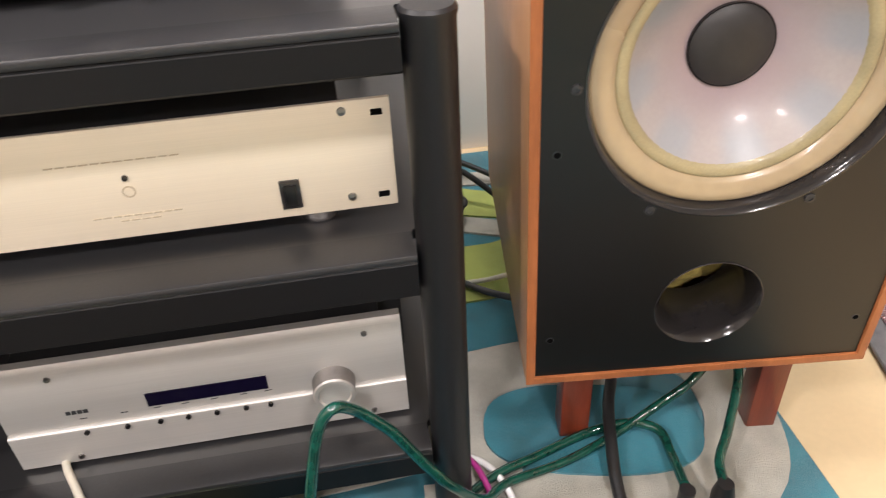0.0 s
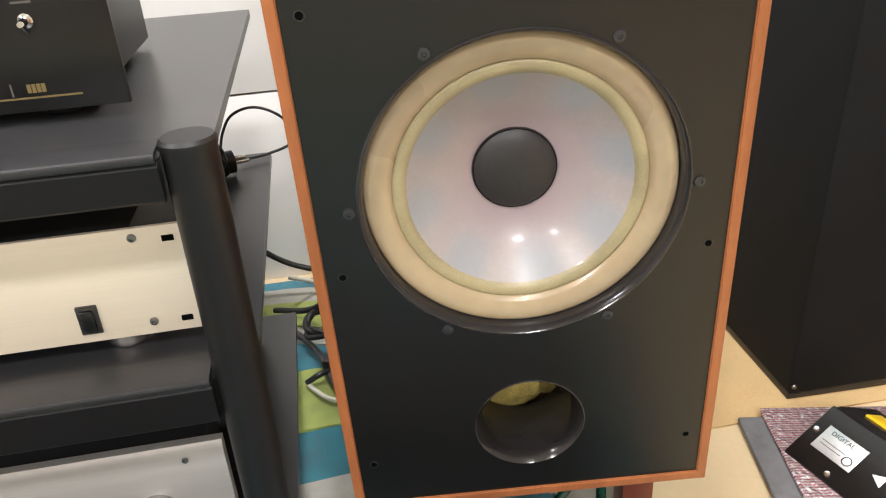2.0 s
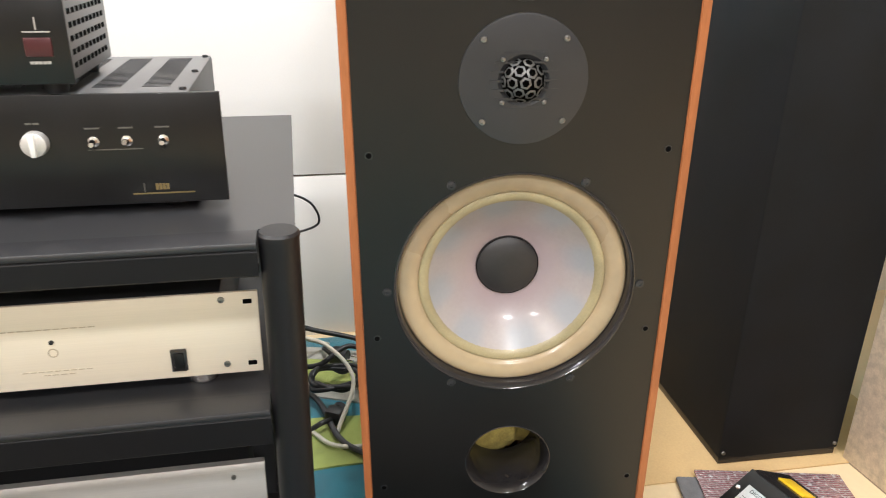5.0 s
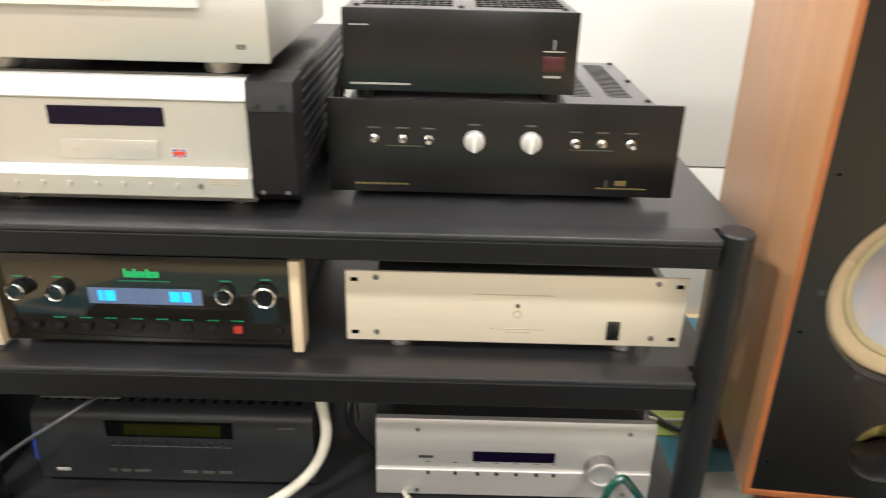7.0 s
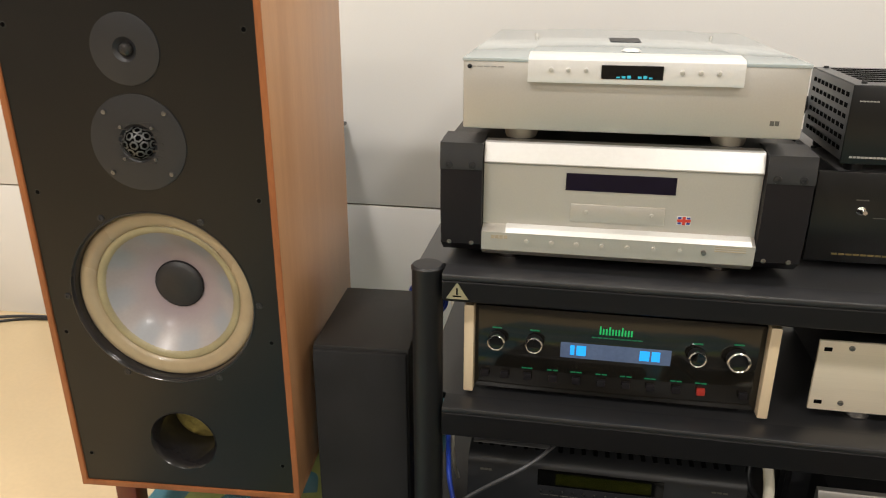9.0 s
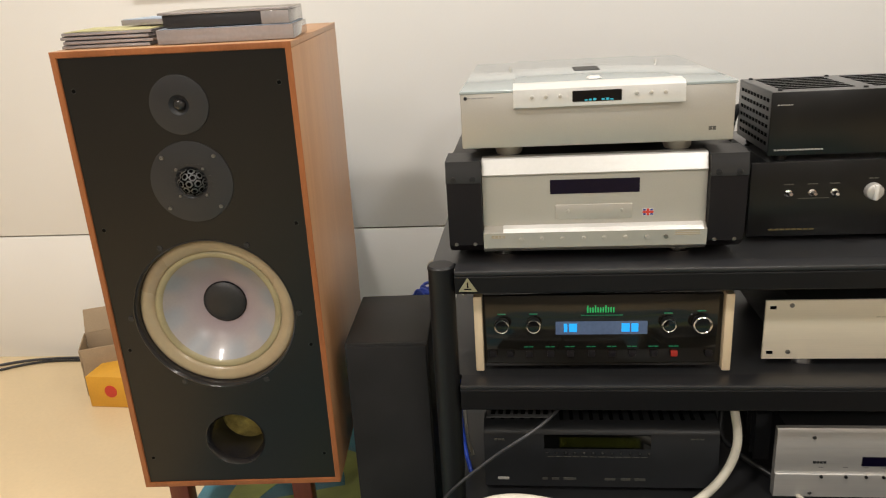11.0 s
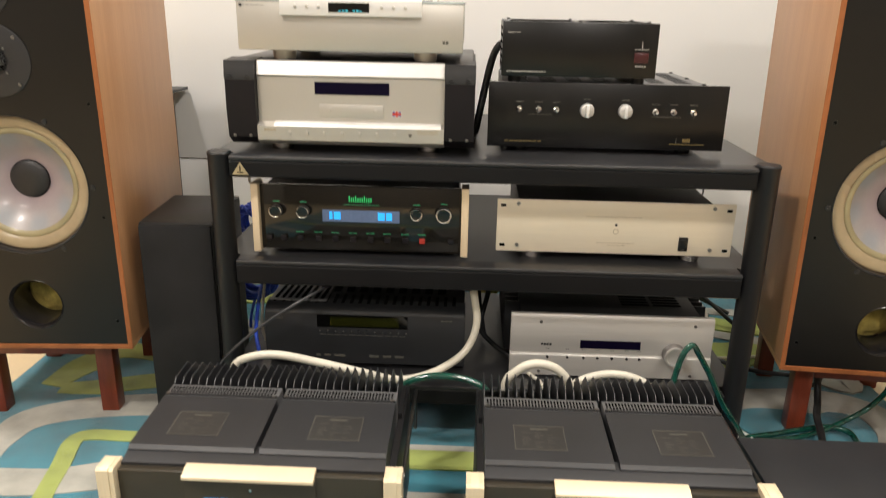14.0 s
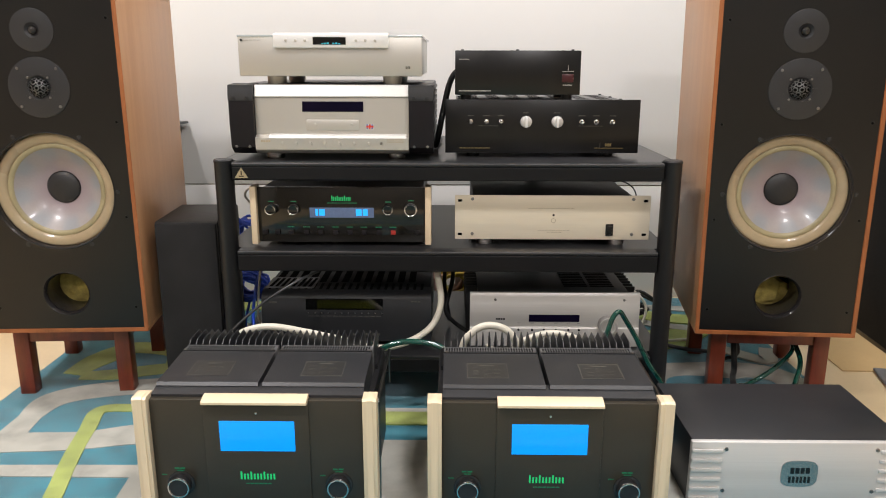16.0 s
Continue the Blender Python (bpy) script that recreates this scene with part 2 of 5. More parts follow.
GREENDIM = mat("green_small_lettering", (0.0, 0.12, 0.05), 0.3, var=0.1, bump=0, glow=0.12, glow_colour=(0.02, 0.7, 0.3))
CYANDIGIT = mat("cyan_digits", (0.02, 0.2, 0.25), 0.3, var=0.1, bump=0, glow=0.5, glow_colour=(0.05, 0.7, 0.9))
RED = mat("red_button", (0.40, 0.03, 0.02), 0.4, var=0.1)
DARKRED = mat("dark_red_switch", (0.06, 0.01, 0.012), 0.3, var=0.1)
PRINT = mat("pale_print", (0.45, 0.43, 0.40), 0.6, var=0.15)
DIMPRINT = mat("dim_print", (0.11, 0.105, 0.09), 0.6, var=0.2)
GOLDPRINT = mat("gold_print", (0.20, 0.15, 0.06), 0.5, 0.4, var=0.1)
BROWNPRINT = mat("brown_print", (0.50, 0.42, 0.30), 0.6, var=0.1)
CHERRY = mat("cherry_veneer", (0.53, 0.285, 0.145), 0.42, var=0.09, scale=3.0, fine=60, bump=0.03, stretch=(7, 7, 0.5), tint=(0.455, 0.232, 0.110), coat=0.1)
LIPPING = mat("cherry_lipping", (0.37, 0.128, 0.046), 0.38, var=0.16, scale=4, fine=90, bump=0.05, stretch=(5, 5, 0.8), spec=0.3)
MAHOGANY = mat("red_mahogany", (0.205, 0.038, 0.016), 0.34, var=0.18, scale=5, fine=70, bump=0.05, stretch=(8, 8, 0.6), coat=0.12)
BAFFLE = mat("baffle_black", (0.0052, 0.0048, 0.0046), 0.34, var=0.15, scale=4, fine=800, bump=0.07, spec=0.45)
PLATE = mat("driver_plate", (0.022, 0.022, 0.024), 0.42, var=0.08, scale=20, fine=900)
GLOSSBLACK = mat("gloss_black", (0.02, 0.018, 0.018), 0.16, var=0.1)
CAPBLACK = mat("dust_cap", (0.022, 0.020, 0.020), 0.5, var=0.15, scale=40)
FOAM = mat("cream_surround", (0.40, 0.31, 0.19), 0.28, var=0.10, scale=7, fine=60, bump=0.03, tint=(0.34, 0.245, 0.15), coat=0.45)
FOAMIN = mat("yellowed_surround", (0.37, 0.31, 0.175), 0.36, var=0.14, scale=20, fine=500, coat=0.2)
WOOL = mat("yellow_wadding", (0.60, 0.46, 0.12), 0.95, var=0.25, scale=40, fine=400, bump=0.8)
TOWER = mat("dark_vinyl", (0.028, 0.027, 0.0255), 0.5, var=0.2, scale=4, fine=900, bump=0.2, stretch=(1, 1, 0.6), spec=0.3)
CLOTH = mat("speaker_cloth", (0.0075, 0.009, 0.0112), 0.8, var=0.3, scale=10, fine=1200, bump=0.5, spec=0.25)
GRILLECLOTH = mat("grille_cloth", (0.019, 0.019, 0.020), 0.8, var=0.25, scale=10, fine=1200, bump=0.5, spec=0.3)
CARD = mat("cardboard", (0.58, 0.40, 0.19), 0.8, var=0.08, scale=4, fine=200, bump=0.15)
CHIP = mat("speckled_board", (0.74, 0.63, 0.49), 0.6, var=0.14, scale=60, fine=260, bump=0.1)
GREYFOAM = mat("grey_foam", (0.20, 0.20, 0.21), 0.9, var=0.15, scale=30, fine=500, bump=0.4)
WHITECABLE = mat("white_rubber", (0.66, 0.62, 0.52), 0.4, var=0.06, scale=20)
BLACKCABLE = mat("black_rubber", (0.02, 0.02, 0.021), 0.42, var=0.2, scale=20)
GREYCABLE = mat("grey_rubber", (0.055, 0.055, 0.06), 0.45, var=0.2, scale=20)
GREENCABLE = mat("green_clear_jacket", (0.005, 0.070, 0.050), 0.14, var=0.25, scale=60, fine=300, coat=0.6)
BLUECABLE = mat("blue_jacket", (0.035, 0.11, 0.78), 0.35, var=0.15, scale=30)
YELLOWCABLE = mat("yellow_jacket", (0.55, 0.38, 0.05), 0.4, var=0.15)
PINKCABLE = mat("pink_jacket", (0.60, 0.36, 0.31), 0.4, var=0.15)
ORANGE = mat("orange_card", (0.72, 0.36, 0.035), 0.6, var=0.06, scale=8)
REDMARK = mat("red_mark", (0.65, 0.05, 0.03), 0.5, var=0.1)
BROWN = mat("brown_card", (0.40, 0.29, 0.18), 0.8, var=0.12, scale=6, fine=250)
CLEARBOX = mat("clear_case", (0.55, 0.50, 0.50), 0.10, var=0.1, clear=0.55, bump=0, coat=0.5)
SLEEVE = mat("dark_sleeve", (0.03, 0.028, 0.032), 0.35, var=0.2)
PAPERBLUE = mat("pale_blue_inlay", (0.42, 0.50, 0.62), 0.5, var=0.15, scale=30)
PAPERYELLOW = mat("yellow_inlay", (0.55, 0.50, 0.22), 0.5, var=0.3, scale=40)
STEEL = mat("label_steel", (0.62, 0.62, 0.62), 0.35, 0.6, var=0.08)
YELLOWTAG = mat("yellow_plastic", (0.80, 0.52, 0.02), 0.35, var=0.06)
REDTAG = mat("red_plastic", (0.70, 0.03, 0.02), 0.35, var=0.06)
SHADOWSHEET = mat("wall_shadow_grey", (0.60, 0.575, 0.54), 0.8, var=0.03, scale=2)
CYANGLOW = mat("cyan_picture", (0.05, 0.4, 0.42), 0.3, var=0.3, scale=3, bump=0, glow=0.8, glow_colour=(0.12, 0.82, 0.86))
FLAGBLUE = mat("flag_blue", (0.03, 0.05, 0.3), 0.5, var=0.1)
FLAGWHITE = mat("flag_white", (0.75, 0.75, 0.75), 0.5, var=0.05)


def cone_material():
    """Milky plastic cone: the basket's windows show through it as cooler patches towards the rim."""
    m = mat("milky_cone", (0.385, 0.345, 0.34), 0.32, var=0.06, scale=14, fine=200, bump=0.02, coat=0.2)
    nt = m.node_tree
    b = nt.nodes["Principled BSDF"]
    src = b.inputs["Base Color"].links[0].from_socket
    co = nt.nodes.new("ShaderNodeTexCoord")
    sep = nt.nodes.new("ShaderNodeSeparateXYZ")
    nt.links.new(co.outputs["Object"], sep.inputs["Vector"])

    def calc(op, a, c):
        n = nt.nodes.new("ShaderNodeMath")
        n.operation = op
        for i, v in enumerate((a, c)):
            if isinstance(v, (int, float)):
                n.inputs[i].default_value = v
            else:
                nt.links.new(v, n.inputs[i])
        return n.outputs[0]
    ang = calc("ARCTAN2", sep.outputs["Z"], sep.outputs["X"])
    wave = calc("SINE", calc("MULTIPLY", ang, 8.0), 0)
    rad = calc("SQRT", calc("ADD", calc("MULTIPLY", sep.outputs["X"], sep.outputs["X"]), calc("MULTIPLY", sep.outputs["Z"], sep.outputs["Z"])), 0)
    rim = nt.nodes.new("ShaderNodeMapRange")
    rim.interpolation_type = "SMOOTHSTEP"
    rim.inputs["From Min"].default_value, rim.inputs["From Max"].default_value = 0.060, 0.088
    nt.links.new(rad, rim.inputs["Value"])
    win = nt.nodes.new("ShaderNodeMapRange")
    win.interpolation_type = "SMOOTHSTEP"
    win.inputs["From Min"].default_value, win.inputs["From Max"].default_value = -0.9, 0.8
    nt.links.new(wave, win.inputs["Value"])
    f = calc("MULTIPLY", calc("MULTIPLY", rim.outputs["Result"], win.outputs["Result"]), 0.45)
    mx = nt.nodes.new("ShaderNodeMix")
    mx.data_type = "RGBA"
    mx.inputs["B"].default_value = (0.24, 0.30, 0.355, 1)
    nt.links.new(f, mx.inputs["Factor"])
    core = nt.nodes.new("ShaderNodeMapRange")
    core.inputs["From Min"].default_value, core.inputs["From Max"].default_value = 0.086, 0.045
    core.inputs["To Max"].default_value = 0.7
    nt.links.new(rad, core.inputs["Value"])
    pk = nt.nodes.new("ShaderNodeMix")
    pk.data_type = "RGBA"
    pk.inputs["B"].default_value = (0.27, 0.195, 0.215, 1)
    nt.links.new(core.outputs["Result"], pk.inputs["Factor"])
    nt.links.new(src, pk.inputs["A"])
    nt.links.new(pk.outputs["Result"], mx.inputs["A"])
    nt.links.new(mx.outputs["Result"], b.inputs["Base Color"])
    return m


CONE = cone_material()


def foil_material():
    """Crinkled silver foil with fine pink ribs; near-white noise flecks paint its glints."""
    m = mat("ribbed_foil", (0.7, 0.62, 0.62), 0.22, 0.55, var=0.08, scale=30, fine=95, bump=1.0)
    m.node_tree.nodes["Bump"].inputs["Distance"].default_value = 0.006
    nt = m.node_tree
    b = nt.nodes["Principled BSDF"]
    src = b.inputs["Base Color"].links[0].from_socket
    co = nt.nodes.new("ShaderNodeTexCoord")
    wv = nt.nodes.new("ShaderNodeTexWave")
    wv.bands_direction = "Y"
    wv.inputs["Scale"].default_value, wv.inputs["Distortion"].default_value = 60, 2.0
    nt.links.new(co.outputs["Object"], wv.inputs["Vector"])
    mx = nt.nodes.new("ShaderNodeMix")
    mx.data_type = "RGBA"
    mx.inputs["B"].default_value = (0.42, 0.14, 0.17, 1)
    nt.links.new(wv.outputs["Fac"], mx.inputs["Factor"])
    nt.links.new(src, mx.inputs["A"])
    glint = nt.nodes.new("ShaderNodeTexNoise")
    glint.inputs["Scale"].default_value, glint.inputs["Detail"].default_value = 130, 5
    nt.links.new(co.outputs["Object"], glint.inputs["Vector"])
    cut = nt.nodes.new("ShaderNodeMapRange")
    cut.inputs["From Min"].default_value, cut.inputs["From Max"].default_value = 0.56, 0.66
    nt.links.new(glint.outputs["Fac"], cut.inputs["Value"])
    painted_glint = nt.nodes.new("ShaderNodeMix")
    painted_glint.data_type = "RGBA"
    painted_glint.inputs["B"].default_value = (0.92, 0.90, 0.92, 1)
    nt.links.new(cut.outputs["Result"], painted_glint.inputs["Factor"])
    nt.links.new(mx.outputs["Result"], painted_glint.inputs["A"])
    nt.links.new(painted_glint.outputs["Result"], b.inputs["Base Color"])
    return m


FOIL = foil_material()

# ---- the room ----
X0, X1, Y0, Y1, H = -3.3, 2.3, -3.6, 1.49, 2.6


def structure(name, bm, material, label, category):
    return solid(name, bm, material, label, category, kind="structure")


structure("floor", box(B(), X0 - 0.1, X1 + 0.1, Y0 - 0.1, Y1 + 0.1, -0.12, 0), FLOOR, "smooth cream floor with a soft sheen", "floor")
structure("ceiling", box(B(), X0 - 0.1, X1 + 0.1, Y0 - 0.1, Y1 + 0.1, H, H + 0.1), CEIL, "plain white painted ceiling", "ceiling")
north = structure("wall_north", box(B(), X0 - 0.1, X1 + 0.1, Y1 + 0.012, Y1 + 0.15, 0, H), GAP, "white panelled wall with one level joint", "wall")
SEAM = 0.424
part("panel", box(B(), X0, X1, Y1, Y1 + 0.012, 0, SEAM - 0.0025, 0.001), WALL, north)
part("panel", box(B(), X0, X1, Y1, Y1 + 0.012, SEAM + 0.0025, H, 0.001), WALL, north)
structure("wall_south", box(B(), X0 - 0.1, X1 + 0.1, Y0 - 0.15, Y0, 0, H), LEASTBOUNCE, "unseen back wall, darkened to cut bounced light", "wall")
structure("wall_west", box(B(), X0 - 0.15, X0, Y0, Y1, 0, H), LOWBOUNCE, "unseen side wall, greyed to cut bounced light", "wall")
structure("wall_east", box(B(), X1, X1 + 0.15, Y0, Y1, 0, H), LOWBOUNCE, "unseen side wall, greyed to cut bounced light", "wall")

# ---- things of the room ----


def bars(parent, x0, x1, z, h, material, y=-0.0006, pieces=1, name="lettering"):
    """Plain print: thin bars that stand for words, just proud of a face at y."""
    bm = B()
    w = (x1 - x0) / pieces
    for i in range(pieces):
        box(bm, x0 + i * w, x0 + (i + (0.82 if pieces > 1 else 1)) * w, y, y + 0.001, z - h / 2, z + h / 2)
    return part(name, bm, material, parent)


def logo_block(parent, x0, x1, z0, z1, material, y):
    """A plain block mark: tall first stroke, then shorter strokes."""
    bm = B()
    n = 11
    w = (x1 - x0) / n
    for i in range(n):
        top = z1 if i in (0, 3, 7) else z0 + (z1 - z0) * 0.72
        box(bm, x0 + i * w, x0 + (i + 0.5) * w, y, y + 0.001, z0, top)
    return part("logo_mark", bm, material, parent)


def feet(parent, xs, ys, z, r=0.016, material=None):
    ob = None
    for x in xs:
        for y in ys:
            if ob is None:
                ob = part("foot", lathe(B(), [(0, 0), (r * 0.9, 0), (r, z * 0.25), (r, z), (0, z)], axis="z", seg=20), material or CHASSIS, parent, m=pose(x, y, 0))
            else:
                again(ob, pose(x, y, 0))


def screws(parent, places, r=0.004, material=None, y=0.0):
    ob = None
    for x, z in places:
        if ob is None:
            bm = lathe(B(), [(0, -0.0012), (r * 0.35, -0.0012), (r * 0.4, -0.0022), (r * 0.9, -0.0018), (r, 0.0), (r, 0.001)], seg=14)
            ob = part("screw", bm, material or SCREW, parent, m=pose(x, y, z))
        else:
            again(ob, pose(x, y, z))


def rack():
    t = thing("equipment_rack", "three-tier black steel equipment rack with round posts", "rack", pose(-0.476, 0.565, 0))
    px = 0.534
    bm = lathe(B(), [(0, 0), (0.021, 0), (0.0225, 0.002), (0.0225, 0.628), (0.0235, 0.630), (0.0235, 0.634), (0.021, 0.637), (0, 0.637)], axis="z", seg=32)
    p = part("post", bm, RACK, t, m=pose(-px, 0, 0))
    again(p, pose(px, 0, 0))
    bp = part("back_post", cyl(B(), (0, 0, 0.309), 0.0225, 0.617, "z", 28), RACK, t, m=pose(-0.25, 0.45, 0))
    again(bp, pose(0.25, 0.45, 0))
    for z, low, deep in ((0.631, 0.043, 0.635), (0.416, 0.052, 0.585), (0.146, 0.046, 0.527)):
        outline = [(-0.511, -0.016), (0.511, -0.016), (0.511, 0.024), (0.552, 0.026), (0.552, deep), (-0.552, deep), (-0.552, 0.026), (-0.511, 0.024)]
        s = part("shelf", slab(B(), [(a, max(b, 0.0205)) for a, b in outline], z - 0.012, z - 0.001), SHELFSHEEN, t)
        part("front_beam", prism(B(), [(-0.0155, z - 0.0097), (-0.0175, z - 0.0125), (-0.0175, z - low + 0.003), (-0.014, z - low), (0.012, z - low), (0.012, z - 0.0097)], -0.510, 0.510), BEAMSHADE, s)
        part("front_lip", prism(B(), [(-0.0165, z), (-0.0190, z - 0.0008), (-0.0200, z - 0.0026), (-0.0200, z - 0.0066), (-0.0190, z - 0.0086), (-0.0165, z - 0.0095), (0.02, z - 0.0095), (0.02, z)], -0.5095, 0.5095), LIPGLEAM, s)
        part("back_beam", box(B(), -0.400, 0.400, 0.474, 0.495, z - low, z - 0.0125, 0.002), RACK, s)
    bm = B()
    vs = [bm.verts.new(p) for p in ((-0.016, -0.0195, 0.594), (0.016, -0.0195, 0.594), (0, -0.0195, 0.619))]
    f = bm.faces.new(vs)
    ext = bmesh.ops.extrude_face_region(bm, geom=[f])
    bmesh.ops.translate(bm, vec=(0, 0.0012, 0), verts=[g for g in ext["geom"] if isinstance(g, bmesh.types.BMVert)])
    bmesh.ops.recalc_face_normals(bm, faces=bm.faces)
    plate = part("sticker", bm, GOLDFOIL, t, "champagne triangular sticker", m=pose(-0.488, 0, 0))
    part("printed_mark", box(box(B(), -0.0012, 0.0012, -0.0203, -0.0193, 0.601, 0.611), -0.006, 0.006, -0.0203, -0.0193, 0.5975, 0.5995), HOLE, plate)


rack()


def control_preamp():
    t = thing("control_preamplifier", "black glass preamplifier with champagne end caps and lit display", "preamplifier", pose(-0.7375, 0.600, 0.416))
    part("case", box(B(), -0.200, 0.200, 0.012, 0.40, 0.012, 0.142, 0.002), CHASSIS, t)
    part("front_panel", box(B(), -0.2065, 0.2065, 0.0, 0.012, 0.010, 0.147, 0.0012), SMOKEGLASS, t, "black glass front panel")
    cap = part("end_cap", box(B(), -0.0075, 0.0075, -0.013, 0.03, 0.006, 0.151, 0.002), ENDCAP, t, "champagne end cap", m=pose(-0.2145, 0, 0))
    again(cap, pose(0.2145, 0, 0))
    feet(t, (-0.16, 0.16), (0.05, 0.34), 0.012)
    for x, r in ((-0.1735, 0.0130), (-0.1175, 0.0130), (0.1155, 0.0125), (0.1715, 0.0160)):
        k = part("knob", lathe(B(), [(r * 0.98, 0.002), (r, -0.010), (r * 0.93, -0.014), (r * 0.86, -0.0135)], at=(0, 0, 0), seg=32), CHASSIS, t, m=pose(x, 0, 0.093))
        part("knob_ring", lathe(B(), [(r, -0.0115), (r * 1.01, -0.014), (r * 0.90, -0.0155), (r * 0.80, -0.0145), (r * 0.80, -0.012)], seg=32), CHROME, k, "chrome ring")
        part("knob_face", lathe(B(), [(r * 0.80, -0.0130), (0, -0.0122)], seg=32), GLASSBLACK, k)
        bars(t, x - 0.007, x + 0.007, 0.093 + r + 0.006, 0.0022, GREENDIM)
    d = part("display", box(B(), -0.0785, 0.0805, -0.0008, 0.001, 0.072, 0.097), BLUEDIM, t, "blue-grey lit display")
    part("digits", box(box(B(), -0.064, -0.058, -0.0014, 0, 0.077, 0.093), -0.055, -0.041, -0.0014, 0, 0.077, 0.093), BLUEDIGIT, d, "bright blue digits")
    part("digits", box(box(B(), 0.036, 0.050, -0.0014, 0, 0.077, 0.093), 0.053, 0.065, -0.0014, 0, 0.077, 0.093), BLUEDIGIT, d, "bright blue digits")
    logo_block(t, -0.0235, 0.0255, 0.114, 0.127, GREENGLOW, -0.0008)
    bars(t, -0.034, 0.040, 0.1085, 0.0018, GREENDIM, pieces=9)
    b = None
    for i, x in enumerate((-0.1905, -0.160, -0.1255, -0.0875, -0.0525, -0.0155, 0.0205, 0.0555, 0.0925, 0.1275, 0.1865)):
        red = i == 9
        bm = box(B(), -0.006, 0.006, -0.005, 0.001, -0.0055, 0.0055, 0.0012)
        if red:
            part("power_button", bm, RED, t, "red power button", m=pose(x, 0, 0.035))
        elif b is None:
            b = part("button", bm, SLATE, t, m=pose(x, 0, 0.035))
        else:
            again(b, pose(x, 0, 0.035))
            bm.free()
        if 1 < i < 10:
            bars(t, x - 0.009, x + 0.009, 0.048, 0.0018, GREENDIM, pieces=2)


control_preamp()


def disc_transport():
    t = thing("disc_transport", "silver disc player with slate corner blocks and dark display", "disc player", pose(-0.7525, 0.590, 0.628))
    part("case", box(B(), -0.238, 0.238, 0.03, 0.50, 0.016, 0.1785, 0.002), CHASSIS, t)
    fin = part("side_fin", box(B(), 0.238, 0.2425, 0.06, 0.49, -0.004, 0.004, 0.001), CHASSIS, t, m=pose(0, 0, 0.046))
    for i in range(1, 9):
        again(fin, pose(0, 0, 0.046 + 0.015 * i))
    part("top_plate", box(B(), -0.236, 0.236, 0.04, 0.498, 0.1786, 0.1805, 0.0008), BLACK, t)
    prof = [(0.026, 0.017), (0.006, 0.020), (-0.0045, 0.029), (-0.0062, 0.056), (0.010, 0.064), (0.010, 0.150), (0.006, 0.153), (0.014, 0.180), (0.04, 0.180), (0.04, 0.016)]
    part("front_panel", prism(B(), prof, -0.1835, 0.1835), SATIN, t, "satin silver front panel")
    # Paler metal puts the upward chamfer's highlight into the colour.
    part("top_band", prism(B(), [(0.0045, 0.1545), (0.0125, 0.1795), (0.018, 0.1812), (0.018, 0.1545)], -0.1825, 0.1825), WHITEMETAL, t, "chamfered top band, paled for its highlight")
    part("ledge", prism(B(), [(-0.0075, 0.0565), (-0.003, 0.0625), (0.0095, 0.0655), (0.0095, 0.0570)], -0.150, 0.178), WHITEMETAL, t, "bright ledge")
    side = [(0.022, 0.018), (0.000, 0.034), (-0.006, 0.090), (-0.005, 0.150), (-0.002, 0.180), (0.06, 0.182), (0.06, 0.018)]
    blk = part("corner_block", prism(B(), side, -0.029, 0.029), SLATE, t, "slate-grey corner block", m=pose(-0.2135, 0, 0))
    again(blk, pose(0.2135, 0, 0))
    rim = [(-0.0075, 0.150), (-0.0068, 0.144), (-0.0058, 0.146), (-0.0036, 0.1805), (0.058, 0.1835), (0.058, 0.1815), (-0.002, 0.1795)]
    rm = part("cap_plate", prism(B(), rim, -0.0295, 0.0295), GREYMETAL, t, m=pose(-0.2135, 0, 0))
    again(rm, pose(0.2135, 0, 0))
    screws(t, [(sx * 0.2135 + dx, 0.150) for sx in (-1, 1) for dx in (-0.017, 0.015)], 0.0055, CHASSIS, -0.0065)
    screws(t, [(sx * 0.2135 + dx, 0.036) for sx in (-1, 1) for dx in (-0.017, 0.015)], 0.0035, SCREW, 0.0)
    part("display", box(B(), -0.0705, 0.0755, 0.0085, 0.0105, 0.118, 0.142), DISPLAY, t, "dark violet display window")
    tray = part("disc_tray", box(B(), -0.062, 0.064, 0.0075, 0.0105, 0.074, 0.099, 0.0008), SATIN, t)
    screws(tray, [(-0.041, 0.088), (0.047, 0.088)], 0.003, SATIN, 0.0075)
    fl = part("badge", box(B(), 0.081, 0.099, 0.0090, 0.0105, 0.0770, 0.0890), FLAGWHITE, t, "small red and white flag badge")
    blue = None
    for bx in (0.0842, 0.0958):
        for bz in (0.0792, 0.0868):
            if blue is None:
                blue = part("badge_corner", box(B(), -0.0022, 0.0022, 0.0086, 0.0092, -0.0014, 0.0014), FLAGBLUE, fl, m=pose(bx, 0, bz))
            else:
                again(blue, pose(bx, 0, bz))
    part("badge_cross", box(box(B(), 0.0812, 0.0988, 0.0085, 0.0092, 0.0810, 0.0850), 0.0880, 0.0920, 0.0083, 0.0092, 0.0772, 0.0888), REDMARK, fl, "red cross")
    b = None
    for x in [-0.120 + 0.0345 * i for i in range(7)] + [0.118]:
        bm = lathe(B(), [(0, -0.005), (0.0034, -0.0045), (0.004, 0.004)], seg=14)
        if b is None:
            b = part("button", bm, SATIN, t, m=pose(x, -0.0045, 0.0445))
        elif x > 0.11:
            part("socket", bm, SCREW, t, m=pose(x, -0.0045, 0.0445))
        else:
            again(b, pose(x, -0.0045, 0.0445))
            bm.free()
